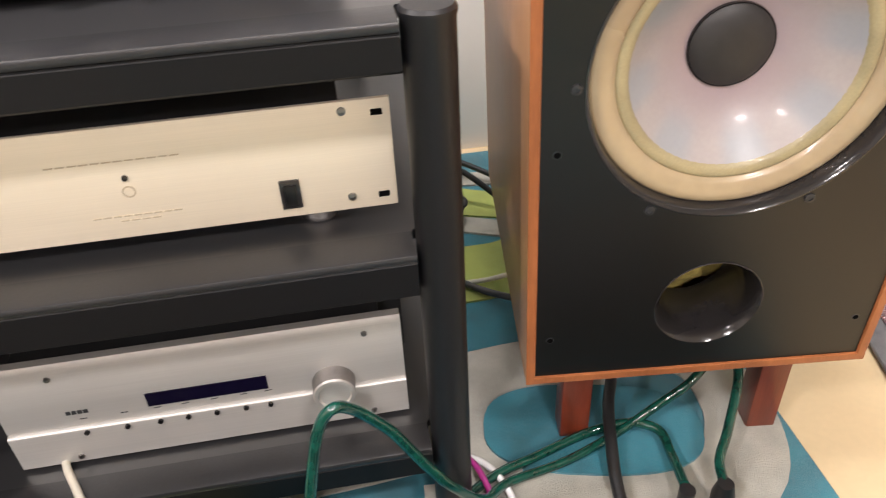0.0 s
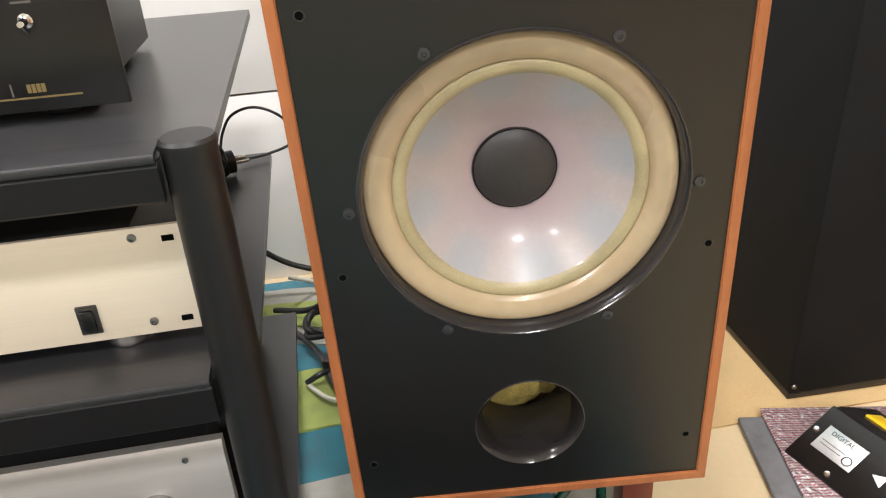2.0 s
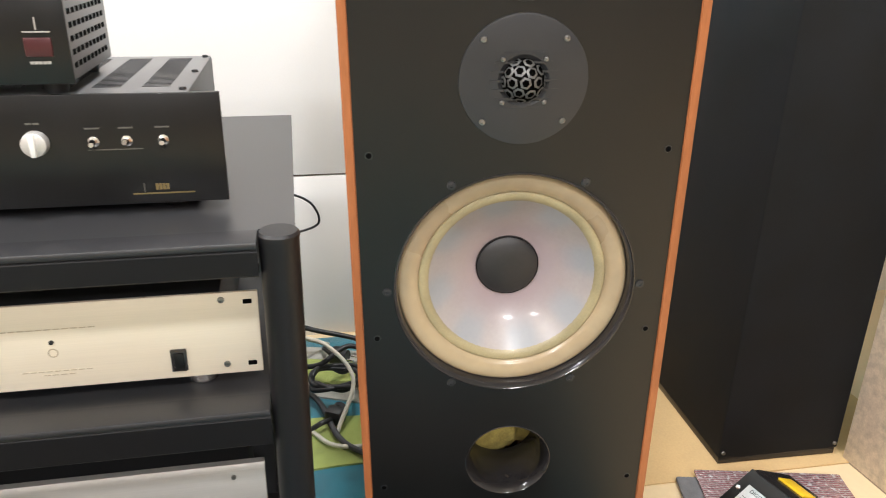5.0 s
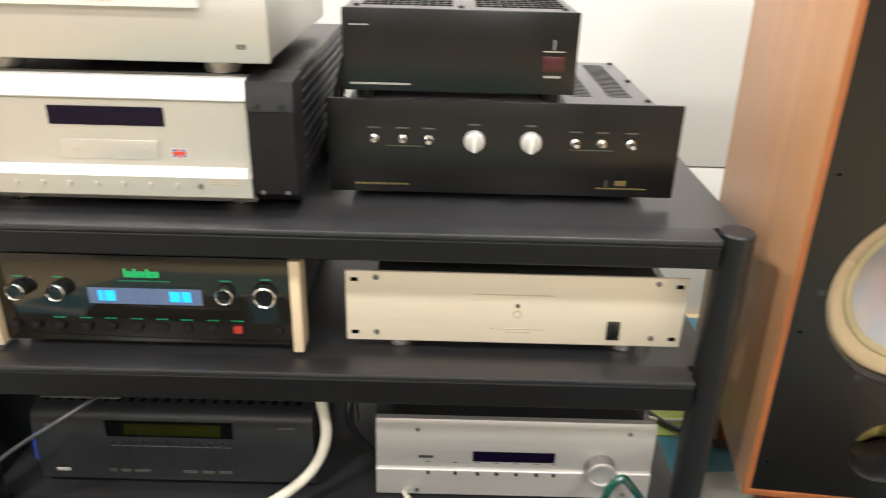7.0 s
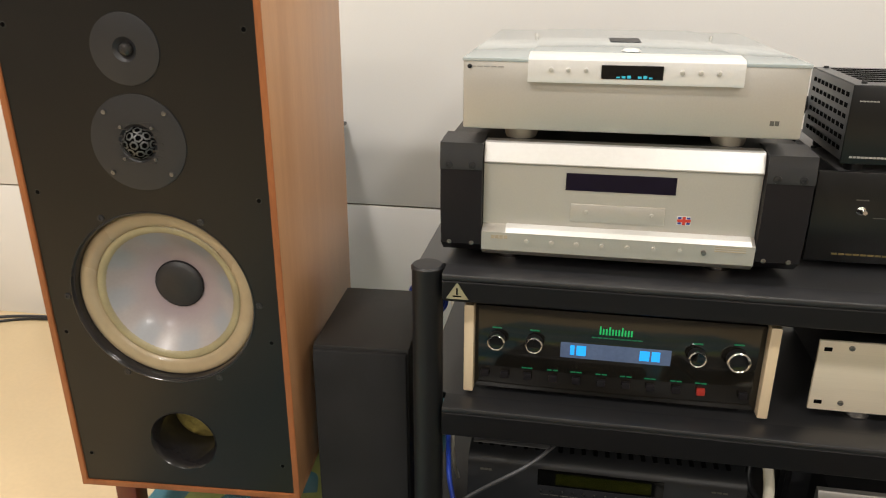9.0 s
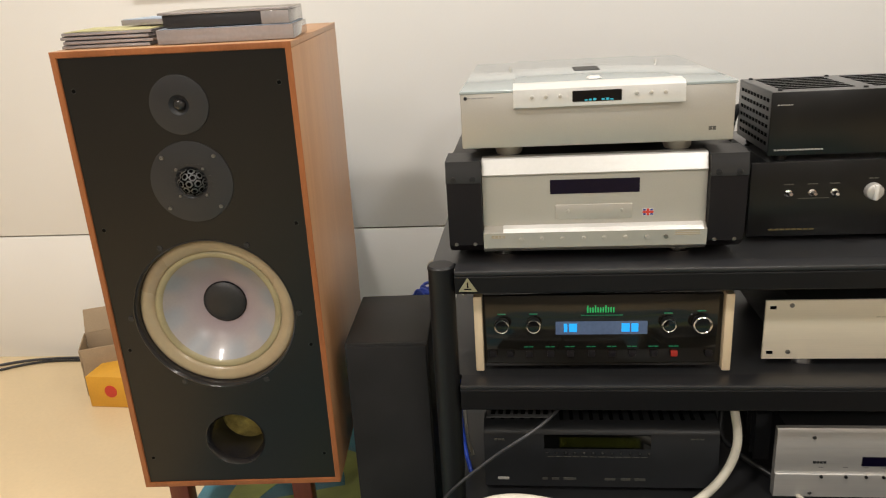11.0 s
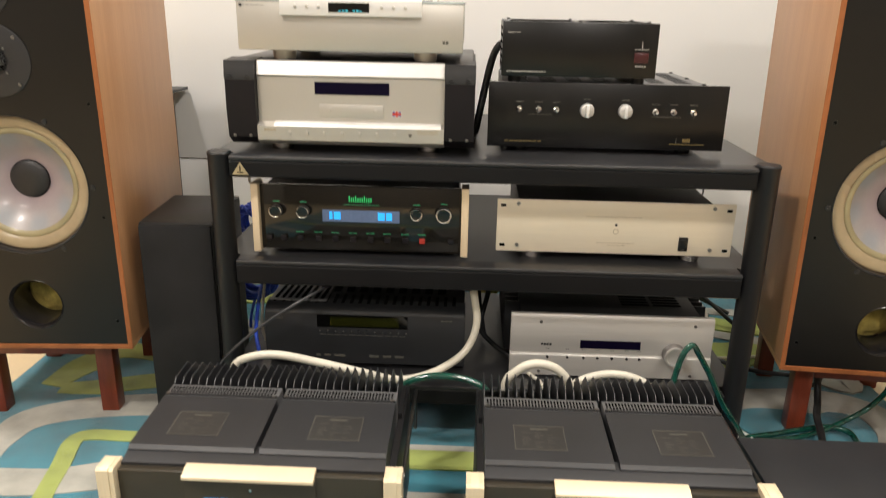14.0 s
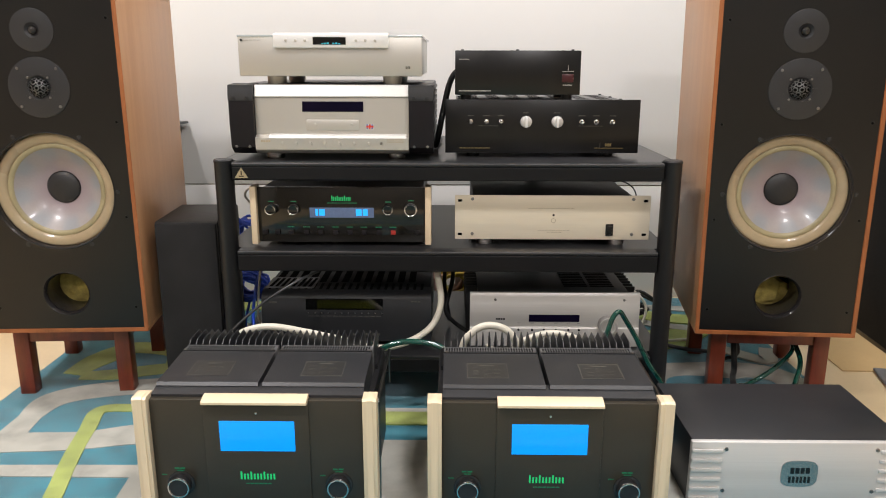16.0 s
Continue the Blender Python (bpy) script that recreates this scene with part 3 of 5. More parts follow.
    bars(t, -0.170, -0.146, 0.0495, 0.005, BROWNPRINT, y=-0.0066, pieces=4)
    for i in range(3):
        bars(t, 0.132, 0.172, 0.0475 + 0.003 * i, 0.0012, BROWNPRINT, y=-0.0064)
    feet(t, (-0.15, 0.15), (0.06, 0.42), 0.0160, 0.022, KNOBMETAL)


disc_transport()


def disc_player():
    t = thing("slim_disc_player", "slim silver disc player with a pale glass top", "disc player", pose(-0.7505, 0.590, 0.8085))
    part("case", box(B(), -0.212, 0.212, 0.006, 0.44, 0.021, 0.1085, 0.003), SATIN, t)
    part("front_panel", box(B(), -0.215, 0.215, 0.0, 0.012, 0.020, 0.112, 0.003), SATIN, t, "satin silver front panel")
    part("top_plate", box(B(), -0.216, 0.216, -0.002, 0.495, 0.1086, 0.1135, 0.0015), GLASSTOP, t, "pale glassy top plate")
    lid = part("disc_lid", box(B(), -0.128, 0.132, 0.012, 0.475, 0.1136, 0.1175, 0.003), GLASSTOP, t)
    part("lid_window", box(B(), -0.020, 0.026, 0.21, 0.28, 0.1176, 0.1185), GREYMETAL, lid, "grey square window")
    part("lid_grip", lathe(B(), [(0, 0.003), (0.010, 0.003), (0.013, 0)], axis="z", seg=20), WHITEMETAL, lid, m=pose(0.003, 0.07, 0.1185))
    prof = [(-0.012, 0.085), (-0.013, 0.088), (-0.010, 0.113), (-0.004, 0.1175), (0.03, 0.1195), (0.03, 0.085)]
    con = part("control_block", prism(B(), prof, -0.1295, 0.1365), WHITEMETAL, t, "bright pale control block")
    part("display", box(B(), -0.037, 0.039, -0.0138, -0.011, 0.0915, 0.1085), GLASSBLACK, con, "black display window")
    bm = B()
    for i in range(7):
        if i != 3:
            box(bm, -0.018 + 0.0066 * i, -0.0135 + 0.0066 * i, -0.0144, -0.0132, 0.0928, 0.0948 + 0.0008 * (i % 3))
    part("digits", bm, CYANDIGIT, con, "cyan digits")
    b = None
    for x in (-0.100, -0.078, -0.056, 0.062, 0.084, 0.106):
        bm = lathe(B(), [(0, -0.0040), (0.0026, -0.0035), (0.0032, 0.001)], seg=16)
        if b is None:
            b = part("button", bm, SATIN, t, m=pose(x, -0.012, 0.101))
        else:
            again(b, pose(x, -0.012, 0.101))
            bm.free()
    bars(t, -0.206, -0.160, 0.102, 0.0016, PRINT, pieces=5)
    screws(t, [(-0.2065, 0.102)], 0.003, CHASSIS, -0.0005)
    bars(t, 0.176, 0.188, 0.040, 0.006, DIMPRINT, pieces=2)
    feet(t, (-0.14, 0.14), (0.06, 0.30), 0.0205, 0.023, SATIN)
    pin = part("lid_pin", lathe(B(), [(0, 0.004), (0.002, 0.004), (0.003, 0)], axis="z", seg=10), SATIN, t, m=pose(-0.14, 0.35, 0.1135))
    again(pin, pose(0.15, 0.36, 0.1135))


disc_player()


def toggle(parent, x, z, down):
    s = part("toggle_switch", lathe(B(), [(0.0062, 0.0), (0.0062, -0.002), (0.004, -0.0035), (0.003, -0.005)], seg=16), CHROME, parent, "small chrome toggle switch", m=pose(x, 0, z))
    bm = cyl(B(), (0, 0, 0), 0.0019, 0.014, "z", 10, 0.0030)
    part("lever", bm, CHROME, s, m=pose(0, -0.010, -0.005 if down else 0.001, 50 if down else 85))


def slots(parent, x0, x1, y0, y1, z, rows, cols, name="vent_slot", gap=0.45, material=None):
    """Rows of long ventilation slots in a lid, as dark recess strips."""
    bm = B()
    wx, wy = (x1 - x0) / cols, (y1 - y0) / rows
    for i in range(cols):
        for j in range(rows):
            box(bm, x0 + wx * (i + 0.06), x0 + wx * (i + 0.94), y0 + wy * (j + gap / 2), y0 + wy * (j + 1 - gap / 2), z, z + 0.0006)
    return tagged(part(name, bm, material or HOLE, parent), kind="stuff")


def line_preamp():
    t = thing("line_preamplifier", "black rack-width preamplifier with two silver knobs", "preamplifier", pose(-0.2415, 0.668, 0.628))
    part("case", box(B(), -0.212, 0.205, 0.006, 0.315, 0.012, 0.141, 0.002), GREYMETAL, t)
    part("front_panel", box(B(), -0.2405, 0.2405, 0.0, 0.006, 0.013, 0.144, 0.0012), BLACK, t, "black anodised front panel")
    part("lid", box(B(), -0.211, 0.204, 0.007, 0.314, 0.1412, 0.1420, 0.0003), STRIPGREY, t, "grey slotted lid")
    for i in range(7):
        x = -0.19 + 0.056 * i
        slots(t, x, x + 0.036, 0.05, 0.29, 0.1421, 26, 1, gap=0.5, material=GREYMETAL)
    pin = part("lid_screw", lathe(B(), [(0, 0.0035), (0.004, 0.003), (0.0045, 0)], axis="z", seg=12), CHASSIS, t, m=pose(0.197, 0.30, 0.142))
    for x, y in ((0.197, 0.16), (0.197, 0.03), (-0.205, 0.30), (0.0, 0.305), (-0.205, 0.16)):
        again(pin, pose(x, y, 0.142))
    for x in (-0.0405, 0.0365):
        k = part("knob", lathe(B(), [(0.0145, 0.0), (0.0145, -0.004), (0.0135, -0.011), (0.0120, -0.012), (0, -0.012)], seg=32), SILVER, t, "silver bar knob", m=pose(x, 0, 0.090))
        part("grip", box(B(), -0.0030, 0.0030, -0.017, -0.011, -0.0130, 0.0130, 0.0012), WHITEMETAL, k)
        bars(t, x - 0.008, x + 0.008, 0.112, 0.0022, DIMPRINT, pieces=2)
    for x, down in ((-0.1775, False), (-0.1385, False), (-0.1025, True), (0.0975, True), (0.1335, False), (0.1735, True)):
        toggle(t, x, 0.090, down)
        bars(t, x - 0.008, x + 0.008, 0.105, 0.0018, DIMPRINT)
    bars(t, -0.160, -0.110, 0.080, 0.0012, DIMPRINT)
    bars(t, 0.090, 0.150, 0.080, 0.0012, DIMPRINT)
    bars(t, -0.205, -0.128, 0.025, 0.0026, GOLDPRINT, pieces=8)
    bars(t, 0.132, 0.202, 0.0255, 0.0016, GOLDPRINT)
    bars(t, 0.158, 0.174, 0.0335, 0.0075, GOLDPRINT, pieces=4)
    bars(t, 0.1445, 0.1460, 0.0330, 0.011, DIMPRINT)
    feet(t, (-0.17, 0.17), (0.04, 0.27), 0.012)


line_preamp()


def supply_unit():
    t = thing("power_supply_unit", "small black vented power supply stacked on a preamplifier", "power supply", pose(-0.3055, 0.666, 0.7695))
    part("case", box(B(), -0.150, 0.150, 0.004, 0.205, 0.016, 0.118, 0.0015), STRIPGREY, t)
    part("front_panel", box(B(), -0.153, 0.153, 0.0, 0.005, 0.014, 0.1195, 0.0015), BLACK, t, "black front panel")
    part("lid", box(B(), -0.1495, 0.1495, 0.006, 0.204, 0.1182, 0.1192, 0.0004), STRIPGREY, t, "grey perforated lid")
    slots(t, -0.13, -0.01, 0.03, 0.19, 0.1193, 7, 11, gap=0.45)
    slots(t, 0.02, 0.14, 0.03, 0.19, 0.1193, 7, 11, gap=0.45)
    for sx in (-0.1506, 0.1500):
        bm = B()
        for i in range(9):
            for j in range(6):
                box(bm, sx, sx + 0.0006, 0.022 + 0.019 * i, 0.034 + 0.019 * i, 0.028 + 0.0145 * j, 0.034 + 0.0145 * j)
        tagged(part("vent_slot", bm, HOLE, t), kind="stuff")
    pin = part("lid_screw", lathe(B(), [(0, 0.0035), (0.0035, 0.003), (0.004, 0)], axis="z", seg=12), CHASSIS, t, m=pose(-0.135, 0.02, 0.1192))
    for x, y in ((0.0, 0.02), (0.135, 0.02), (-0.135, 0.19), (0.0, 0.19), (0.135, 0.19)):
        again(pin, pose(x, y, 0.1192))
    bars(t, -0.143, -0.118, 0.0985, 0.0018, PRINT, pieces=6)
    bars(t, -0.143, -0.064, 0.0235, 0.0026, PRINT, pieces=16)
    bars(t, 0.108, 0.136, 0.0700, 0.0014, PRINT)
    bars(t, 0.1215, 0.1230, 0.0785, 0.013, PRINT)
    part("power_switch", box(B(), 0.108, 0.136, -0.002, 0.001, 0.044, 0.064, 0.001), DARKRED, t, "dark red rocker switch")
    bars(t, 0.111, 0.133, 0.0375, 0.0030, PRINT, pieces=5)
    feet(t, (-0.125, 0.125), (0.03, 0.18), 0.0145, 0.013)


supply_unit()


def power_amp_gold():
    t = thing("rack_power_amplifier", "rack-width power amplifier with a champagne gold front plate", "power amplifier", pose(-0.2155, 0.612, 0.416))
    part("case", box(B(), -0.197, 0.197, 0.006, 0.34, 0.020, 0.126, 0.002), CHASSIS, t)
    p = part("front_panel", box(B(), -0.2415, 0.2415, -0.0005, 0.005, 0.016, 0.127, 0.001), CHAMPAGNE, t, "champagne gold front plate")
    s = None
    for x in (-0.229, 0.229):
        for z in (0.029, 0.114):
            bm = box(B(), -0.0055, 0.0055, -0.0012, 0.0008, -0.0032, 0.0032, 0.0009)
            if s is None:
                s = part("mounting_slot", bm, HOLE, p, m=pose(x, 0, z))
            else:
                again(s, pose(x, 0, z))
                bm.free()
    screws(p, [(x, z) for x in (-0.1985, 0.1985) for z in (0.030, 0.118)], 0.0042, SCREW, -0.0005)
    sw = part("switch_frame", box(B(), 0.133, 0.152, -0.003, 0.001, 0.026, 0.056, 0.001), GLOSSBLACK, t, "black rocker switch")
    part("rocker", box(B(), 0.1365, 0.1485, -0.006, -0.002, 0.030, 0.052, 0.002), BLACK, sw)
    part("indicator", lathe(B(), [(0, -0.003), (0.0025, -0.0022), (0.003, 0)], seg=14), GLOSSBLACK, t, m=pose(0.003, -0.0005, 0.078))
    part("monogram", lathe(B(), [(0.006, -0.0012), (0.0045, -0.0012), (0.0045, 0.0), (0.006, 0.0)], seg=20, close=True), BROWNPRINT, t, m=pose(0.003, 0, 0.064))
    bars(t, -0.060, 0.055, 0.0950, 0.0012, BROWNPRINT, y=-0.0011, pieces=12)
    bars(t, -0.035, 0.045, 0.0395, 0.0012, BROWNPRINT, y=-0.0011, pieces=9)
    bars(t, -0.012, 0.025, 0.0345, 0.0012, BROWNPRINT, y=-0.0011, pieces=4)
    feet(t, (-0.165, 0.165), (0.028, 0.30), 0.0195, 0.021, KNOBMETAL)


power_amp_gold()


def silver_preamp():
    t = thing("silver_preamplifier", "brushed silver preamplifier with large volume knob", "preamplifier", pose(-0.2005, 0.610, 0.146))
    part("case", box(B(), -0.195, 0.195, 0.012, 0.36, 0.010, 0.138, 0.002), CHASSIS, t)
    fin = part("heat_sink_fin", prism(B(), [(-0.002, 0.014), (-0.002, 0.134), (0.002, 0.134), (0.002, 0.014)], 0.0, 0.030), GREYMETAL, t, "dark cooling fin", m=pose(0.195, 0.10, 0))
    for i in range(1, 13):
        again(fin, pose(0.195, 0.10 + 0.026 * i, 0))
    for i in range(13):
        again(fin, pose(-0.225, 0.10 + 0.026 * i, 0))
    slots(t, 0.03, 0.17, 0.08, 0.30, 0.138, 14, 2)
    prof = [(0.014, 0.003), (-0.003, 0.003), (-0.005, 0.005), (-0.005, 0.0515), (-0.0044, 0.0532), (-0.0030, 0.0543), (0.0010, 0.0552), (0.0014, 0.0562), (0.0, 0.0568), (0.0, 0.137), (0.004, 0.145), (0.014, 0.145)]
    part("front_panel", prism(B(), prof, -0.2165, 0.2165), SILVER, t, "brushed silver front panel")
    part("display", box(B(), -0.0655, 0.0640, -0.0010, 0.001, 0.069, 0.088), DISPLAY, t, "dark blue display window")
    k = part("volume_knob", lathe(B(), [(0.0245, 0.0), (0.0245, -0.004), (0.0235, -0.006), (0.0235, -0.020)], seg=48), KNOBRING, t, "large silver volume knob", m=pose(0.1355, 0, 0.063))
    part("knob_face", lathe(B(), [(0.0235, -0.0201), (0.0222, -0.0220), (0.0185, -0.0225), (0.0172, -0.0200), (0, -0.0190)], seg=48), SILVER, k, "brushed silver knob face")
    b = None
    for x in (-0.135, -0.092, -0.057, -0.027, 0.004, 0.036, 0.063):
        bm = lathe(B(), [(0, -0.004), (0.0028, -0.0035), (0.0034, 0.003)], seg=14)
        if b is None:
            b = part("button", bm, BLACK, t, m=pose(x, -0.0042, 0.0490))
        else:
            again(b, pose(x, -0.0042, 0.0490))
            bm.free()
        bars(t, x - 0.004, x + 0.004, 0.0655, 0.0008, GREYMETAL)
    bars(t, -0.150, -0.126, 0.076, 0.0050, GREYMETAL, pieces=4)
    screws(t, [(-0.152, 0.128), (0.176, 0.128)], 0.0036, SCREW, 0.0)
    screws(t, [(-0.152, 0.013), (0.176, 0.013)], 0.0036, SCREW, -0.005)
    feet(t, (-0.17, 0.17), (0.05, 0.30), 0.010)
    return t


silver_preamp()


def receiver():
    t = thing("home_theatre_receiver", "dark grey home theatre receiver with unlit display", "receiver", pose(-0.7350, 0.615, 0.146))
    part("case", box(B(), -0.216, 0.216, 0.02, 0.36, 0.010, 0.141, 0.003), CHASSIS, t)
    prof = [(0.012, 0.006), (0.0, 0.012), (-0.002, 0.070), (0.001, 0.126), (0.008, 0.137), (0.022, 0.1435), (0.05, 0.1440), (0.05, 0.006)]
    part("front_panel", prism(B(), prof, -0.2185, 0.2185), RECEIVER, t, "dark slate front panel")
    part("display", box(B(), -0.104, 0.094, -0.0012, 0.002, 0.097, 0.126), GLASSBLACK, t, "unlit olive display")
    part("display_glass", box(B(), -0.075, 0.075, -0.0018, -0.0010, 0.101, 0.122), OLIVE, t)
    bm = B()
    for i in range(22):
        box(bm, -0.205 + 0.0188 * i, -0.198 + 0.0188 * i, 0.026, 0.075, 0.1436, 0.1448)
    tagged(part("vent_slot", bm, HOLE, t), kind="stuff")
    bm = B()
    for i in range(13):
        box(bm, -0.205 + 0.030 * i, -0.187 + 0.030 * i, 0.10, 0.30, 0.1406, 0.1416)
    tagged(part("vent_slot", bm, HOLE, t), kind="stuff")
    panel = part("vent_panel", box(B(), -0.214, -0.088, 0.030, 0.125, 0.1440, 0.1462, 0.0008), STRIPGREY, t, "grey slotted vent panel")
    for i in range(8):
        bm = B()
        slab(bm, [(-0.206 + 0.0145 * i, 0.040), (-0.1975 + 0.0145 * i, 0.040), (-0.1915 + 0.0145 * i, 0.116), (-0.200 + 0.0145 * i, 0.116)], 0.1458, 0.1466)
        part("vent_slot", bm, HOLE, panel)
    dot = None
    for i in range(12):
        bm = lathe(B(), [(0, -0.0026), (0.0016, -0.0022), (0.002, 0)], seg=8)
        m = pose(-0.098 + 0.0172 * i, -0.0016, 0.088)
        if dot is None:
            dot = part("button", bm, SCREW, t, m=m)
        else:
            again(dot, m)
            bm.free()
    bars(t, -0.098, 0.092, 0.080, 0.0010, DIMPRINT, y=-0.0028, pieces=12)
    bars(t, -0.198, -0.178, 0.116, 0.0042, DIMPRINT, y=-0.0012, pieces=3)
    bars(t, 0.166, 0.192, 0.119, 0.0026, DIMPRINT, y=-0.0012, pieces=3)
    part("badge", box(B(), -0.194, -0.172, -0.0022, 0, 0.0265, 0.0325, 0.001), PRINT, t, "pale oval badge")
    for x0, x1 in ((-0.108, -0.098), (-0.090, -0.076), (-0.068, -0.044), (0.010, 0.030), (0.040, 0.058), (0.066, 0.086)):
        bars(t, x0, x1, 0.030, 0.0050, DIMPRINT, y=-0.0018)
    feet(t, (-0.18, 0.18), (0.05, 0.30), 0.010)


receiver()


def mono_amp(x, y, group):
    """Mono block: black glass face, champagne uprights, blue meter, twin covers, vent strips and fins."""
    t = thing("mono_power_amplifier", "black mono power amplifier with blue meter and champagne uprights", "power amplifier", pose(x, y, 0), group)
    part("chassis", box(B(), -0.208, 0.208, 0.014, 0.345, 0.016, 0.225, 0.003), CHASSIS, t)
    part("front_panel", box(B(), -0.198, 0.198, 0.0, 0.014, 0.014, 0.258, 0.0015), AMPFACE, t, "black glass front")
    part("centre_panel", box(B(), -0.098, 0.098, -0.0045, 0.0, 0.014, 0.252, 0.0015), AMPFACE, t)
    up = part("upright", prism(B(), [(0.022, 0.010), (-0.010, 0.010), (-0.012, 0.014), (-0.012, 0.262), (-0.008, 0.266), (0.022, 0.266)], -0.0130, 0.0130), ENDCAP, t, "champagne upright", m=pose(-0.2115, 0, 0))
    again(up, pose(0.2115, 0, 0))
    groove = part("upright_rib", prism(B(), [(-0.0105, 0.011), (-0.0135, 0.013), (-0.0135, 0.2638), (-0.0090, 0.2668), (0.0200, 0.2668), (0.0200, 0.2640)], -0.0060, 0.0060), ENDCAP, t, m=pose(-0.2115, 0, 0))
    again(groove, pose(0.2115, 0, 0))
    part("top_trim", prism(B(), [(-0.012, 0.2535), (-0.016, 0.2555), (-0.016, 0.2600), (0.002, 0.2660), (0.012, 0.2660), (0.012, 0.2535)], -0.0965, 0.0965), ENDCAP, t, "champagne trim over the meter")
    part("meter", box(B(), -0.069, 0.071, -0.0062, -0.003, 0.157, 0.218, 0.0008), BLUEGLOW, t, "bright blue power meter")
    logo_block(t, -0.035, 0.033, 0.098, 0.114, GREENGLOW, -0.0054)
    bars(t, -0.026, 0.024, 0.089, 0.0018, GREENDIM, y=-0.0052, pieces=6)
    for sx in (-1, 1):
        k = part("knob", lathe(B(), [(0.021, 0.0), (0.021, -0.016), (0.0195, -0.019), (0.0178, -0.0192), (0.0172, -0.017)], seg=40), CHASSIS, t, "black knob with a chrome ring", m=pose(sx * 0.150, 0, 0.086))
        part("knob_ring", lathe(B(), [(0.0208, -0.0165), (0.0200, -0.0196), (0.0180, -0.0200), (0.0172, -0.0180)], seg=40), CHROME, k, "chrome ring")
        part("knob_face", lathe(B(), [(0.0176, -0.0175), (0, -0.0168)], seg=32), GLOSSBLACK, k)
        part("knob_collar", lathe(B(), [(0.026, 0.0), (0.026, -0.003), (0.021, -0.004)], seg=32), GLOSSBLACK, t, m=pose(sx * 0.150, 0, 0.086))
        bars(t, sx * 0.150 - 0.011, sx * 0.150 + 0.011, 0.1175, 0.0026, GREENDIM, pieces=2)
        bars(t, sx * 0.150 - 0.007, sx * 0.150 + 0.007, 0.1125, 0.0016, GREENDIM)
        bars(t, sx * 0.150 - 0.036, sx * 0.150 - 0.026, 0.104, 0.0016, GREENDIM)
    part("indicator", lathe(B(), [(0, -0.002), (0.002, -0.0015), (0.0025, 0)], seg=10), CHROME, t, m=pose(0.001, -0.0045, 0.234))
    part("front_top_plate", prism(B(), [(0.0135, 0.252), (0.0135, 0.2625), (0.036, 0.2670), (0.06, 0.2670), (0.06, 0.225), (0.0145, 0.225)], -0.1975, 0.1975), GREYMETAL, t)
    for sx in (-1, 1):
        cx = sx * 0.1005
        c = part("transformer_cover", prism(B(), [(0.0375, 0.2255), (0.0375, 0.2690), (0.043, 0.2745), (0.178, 0.2790), (0.182, 0.2790), (0.182, 0.2255)], -0.0965, 0.0965), GREYMETAL, t, m=pose(cx, 0, 0))
        lab = B()
        box(lab, -0.040, 0.040, 0.080, 0.145, 0.2722, 0.2733)
        part("cover_label", lab, COVERPLATE, c, "printed plate of the same grey", m=pose(0.01 * sx, 0, 0, 1.91))
        frame_bm = B()
        for e in ((-0.040, 0.040, 0.080, 0.0812), (-0.040, 0.040, 0.1438, 0.145), (-0.040, -0.0388, 0.0812, 0.1438), (0.0388, 0.040, 0.0812, 0.1438)):
            box(frame_bm, *e, 0.2731, 0.2736)
        part("label_border", frame_bm, PLATEPRINT, c, m=pose(0.01 * sx, 0, 0, 1.91))
        bm = B()
        for r in range(7):
            for q in range(3):
                if (r * 3 + q) % 5:
                    box(bm, -0.028 + 0.020 * q, -0.014 + 0.020 * q - 0.003 * ((r + q) % 3), 0.087 + 0.0062 * r, 0.0879 + 0.0062 * r, 0.2731, 0.2736)
        box(bm, -0.014, 0.014, 0.133, 0.137, 0.2731, 0.2736)
        part("lettering", bm, PLATEPRINT, c, m=pose(0.01 * sx, 0, 0, 1.91))
        gr = part("vent_strip", box(B(), -0.0965, 0.0965, 0.184, 0.222, 0.2255, 0.2785, 0.001), STRIPGREY, t, m=pose(cx, 0, 0))
        bm = B()
        for i in range(34):
            for y0 in (0.1915, 0.2045):
                box(bm, -0.0915 + 0.0054 * i, -0.0886 + 0.0054 * i, y0, y0 + 0.0105, 0.2783, 0.2790)
        tagged(part("vent_slot", bm, HOLE, gr), kind="stuff")
        edge = part("strip_rail", box(B(), -0.0965, 0.0965, 0.1845, 0.1885, 0.2788, 0.2822, 0.0008), GREYMETAL, t, m=pose(cx, 0, 0))
        pinm = lathe(B(), [(0, 0.0022), (0.003, 0.0018), (0.0035, 0)], axis="z", seg=10)
        pn = part("rail_screw", pinm, SCREW, edge, m=pose(-0.090, 0.1865, 0.2822))
        again(pn, pose(0.090, 0.1865, 0.2822))
    fin = part("heat_sink_fin", prism(B(), [(0.224, 0.226), (0.224, 0.2780), (0.234, 0.2870), (0.290, 0.2880), (0.318, 0.262), (0.322, 0.226)], -0.0009, 0.0009), GREYMETAL, t, m=pose(-0.196, 0, 0))
    for i in range(1, 29):
        again(fin, pose(-0.196 + 0.0140 * i, 0, 0))
    part("fin_base", box(B(), -0.204, 0.204, 0.223, 0.324, 0.2255, 0.236), CHASSIS, t)
    part("side_rail", tube(B(), [(0.222, 0.30, 0.16), (0.222, 0.30, 0.222), (0.222, 0.29, 0.236), (0.222, 0.06, 0.236), (0.222, 0.045, 0.222), (0.222, 0.045, 0.03)], 0.0035, 8, 5), SCREW, t, "thin steel side rail")
    feet(t, (-0.17, 0.17), (0.04, 0.33), 0.017, 0.022, BLACKCABLE)


mono_amp(-0.826, 0.055, "pair of mono amplifiers")
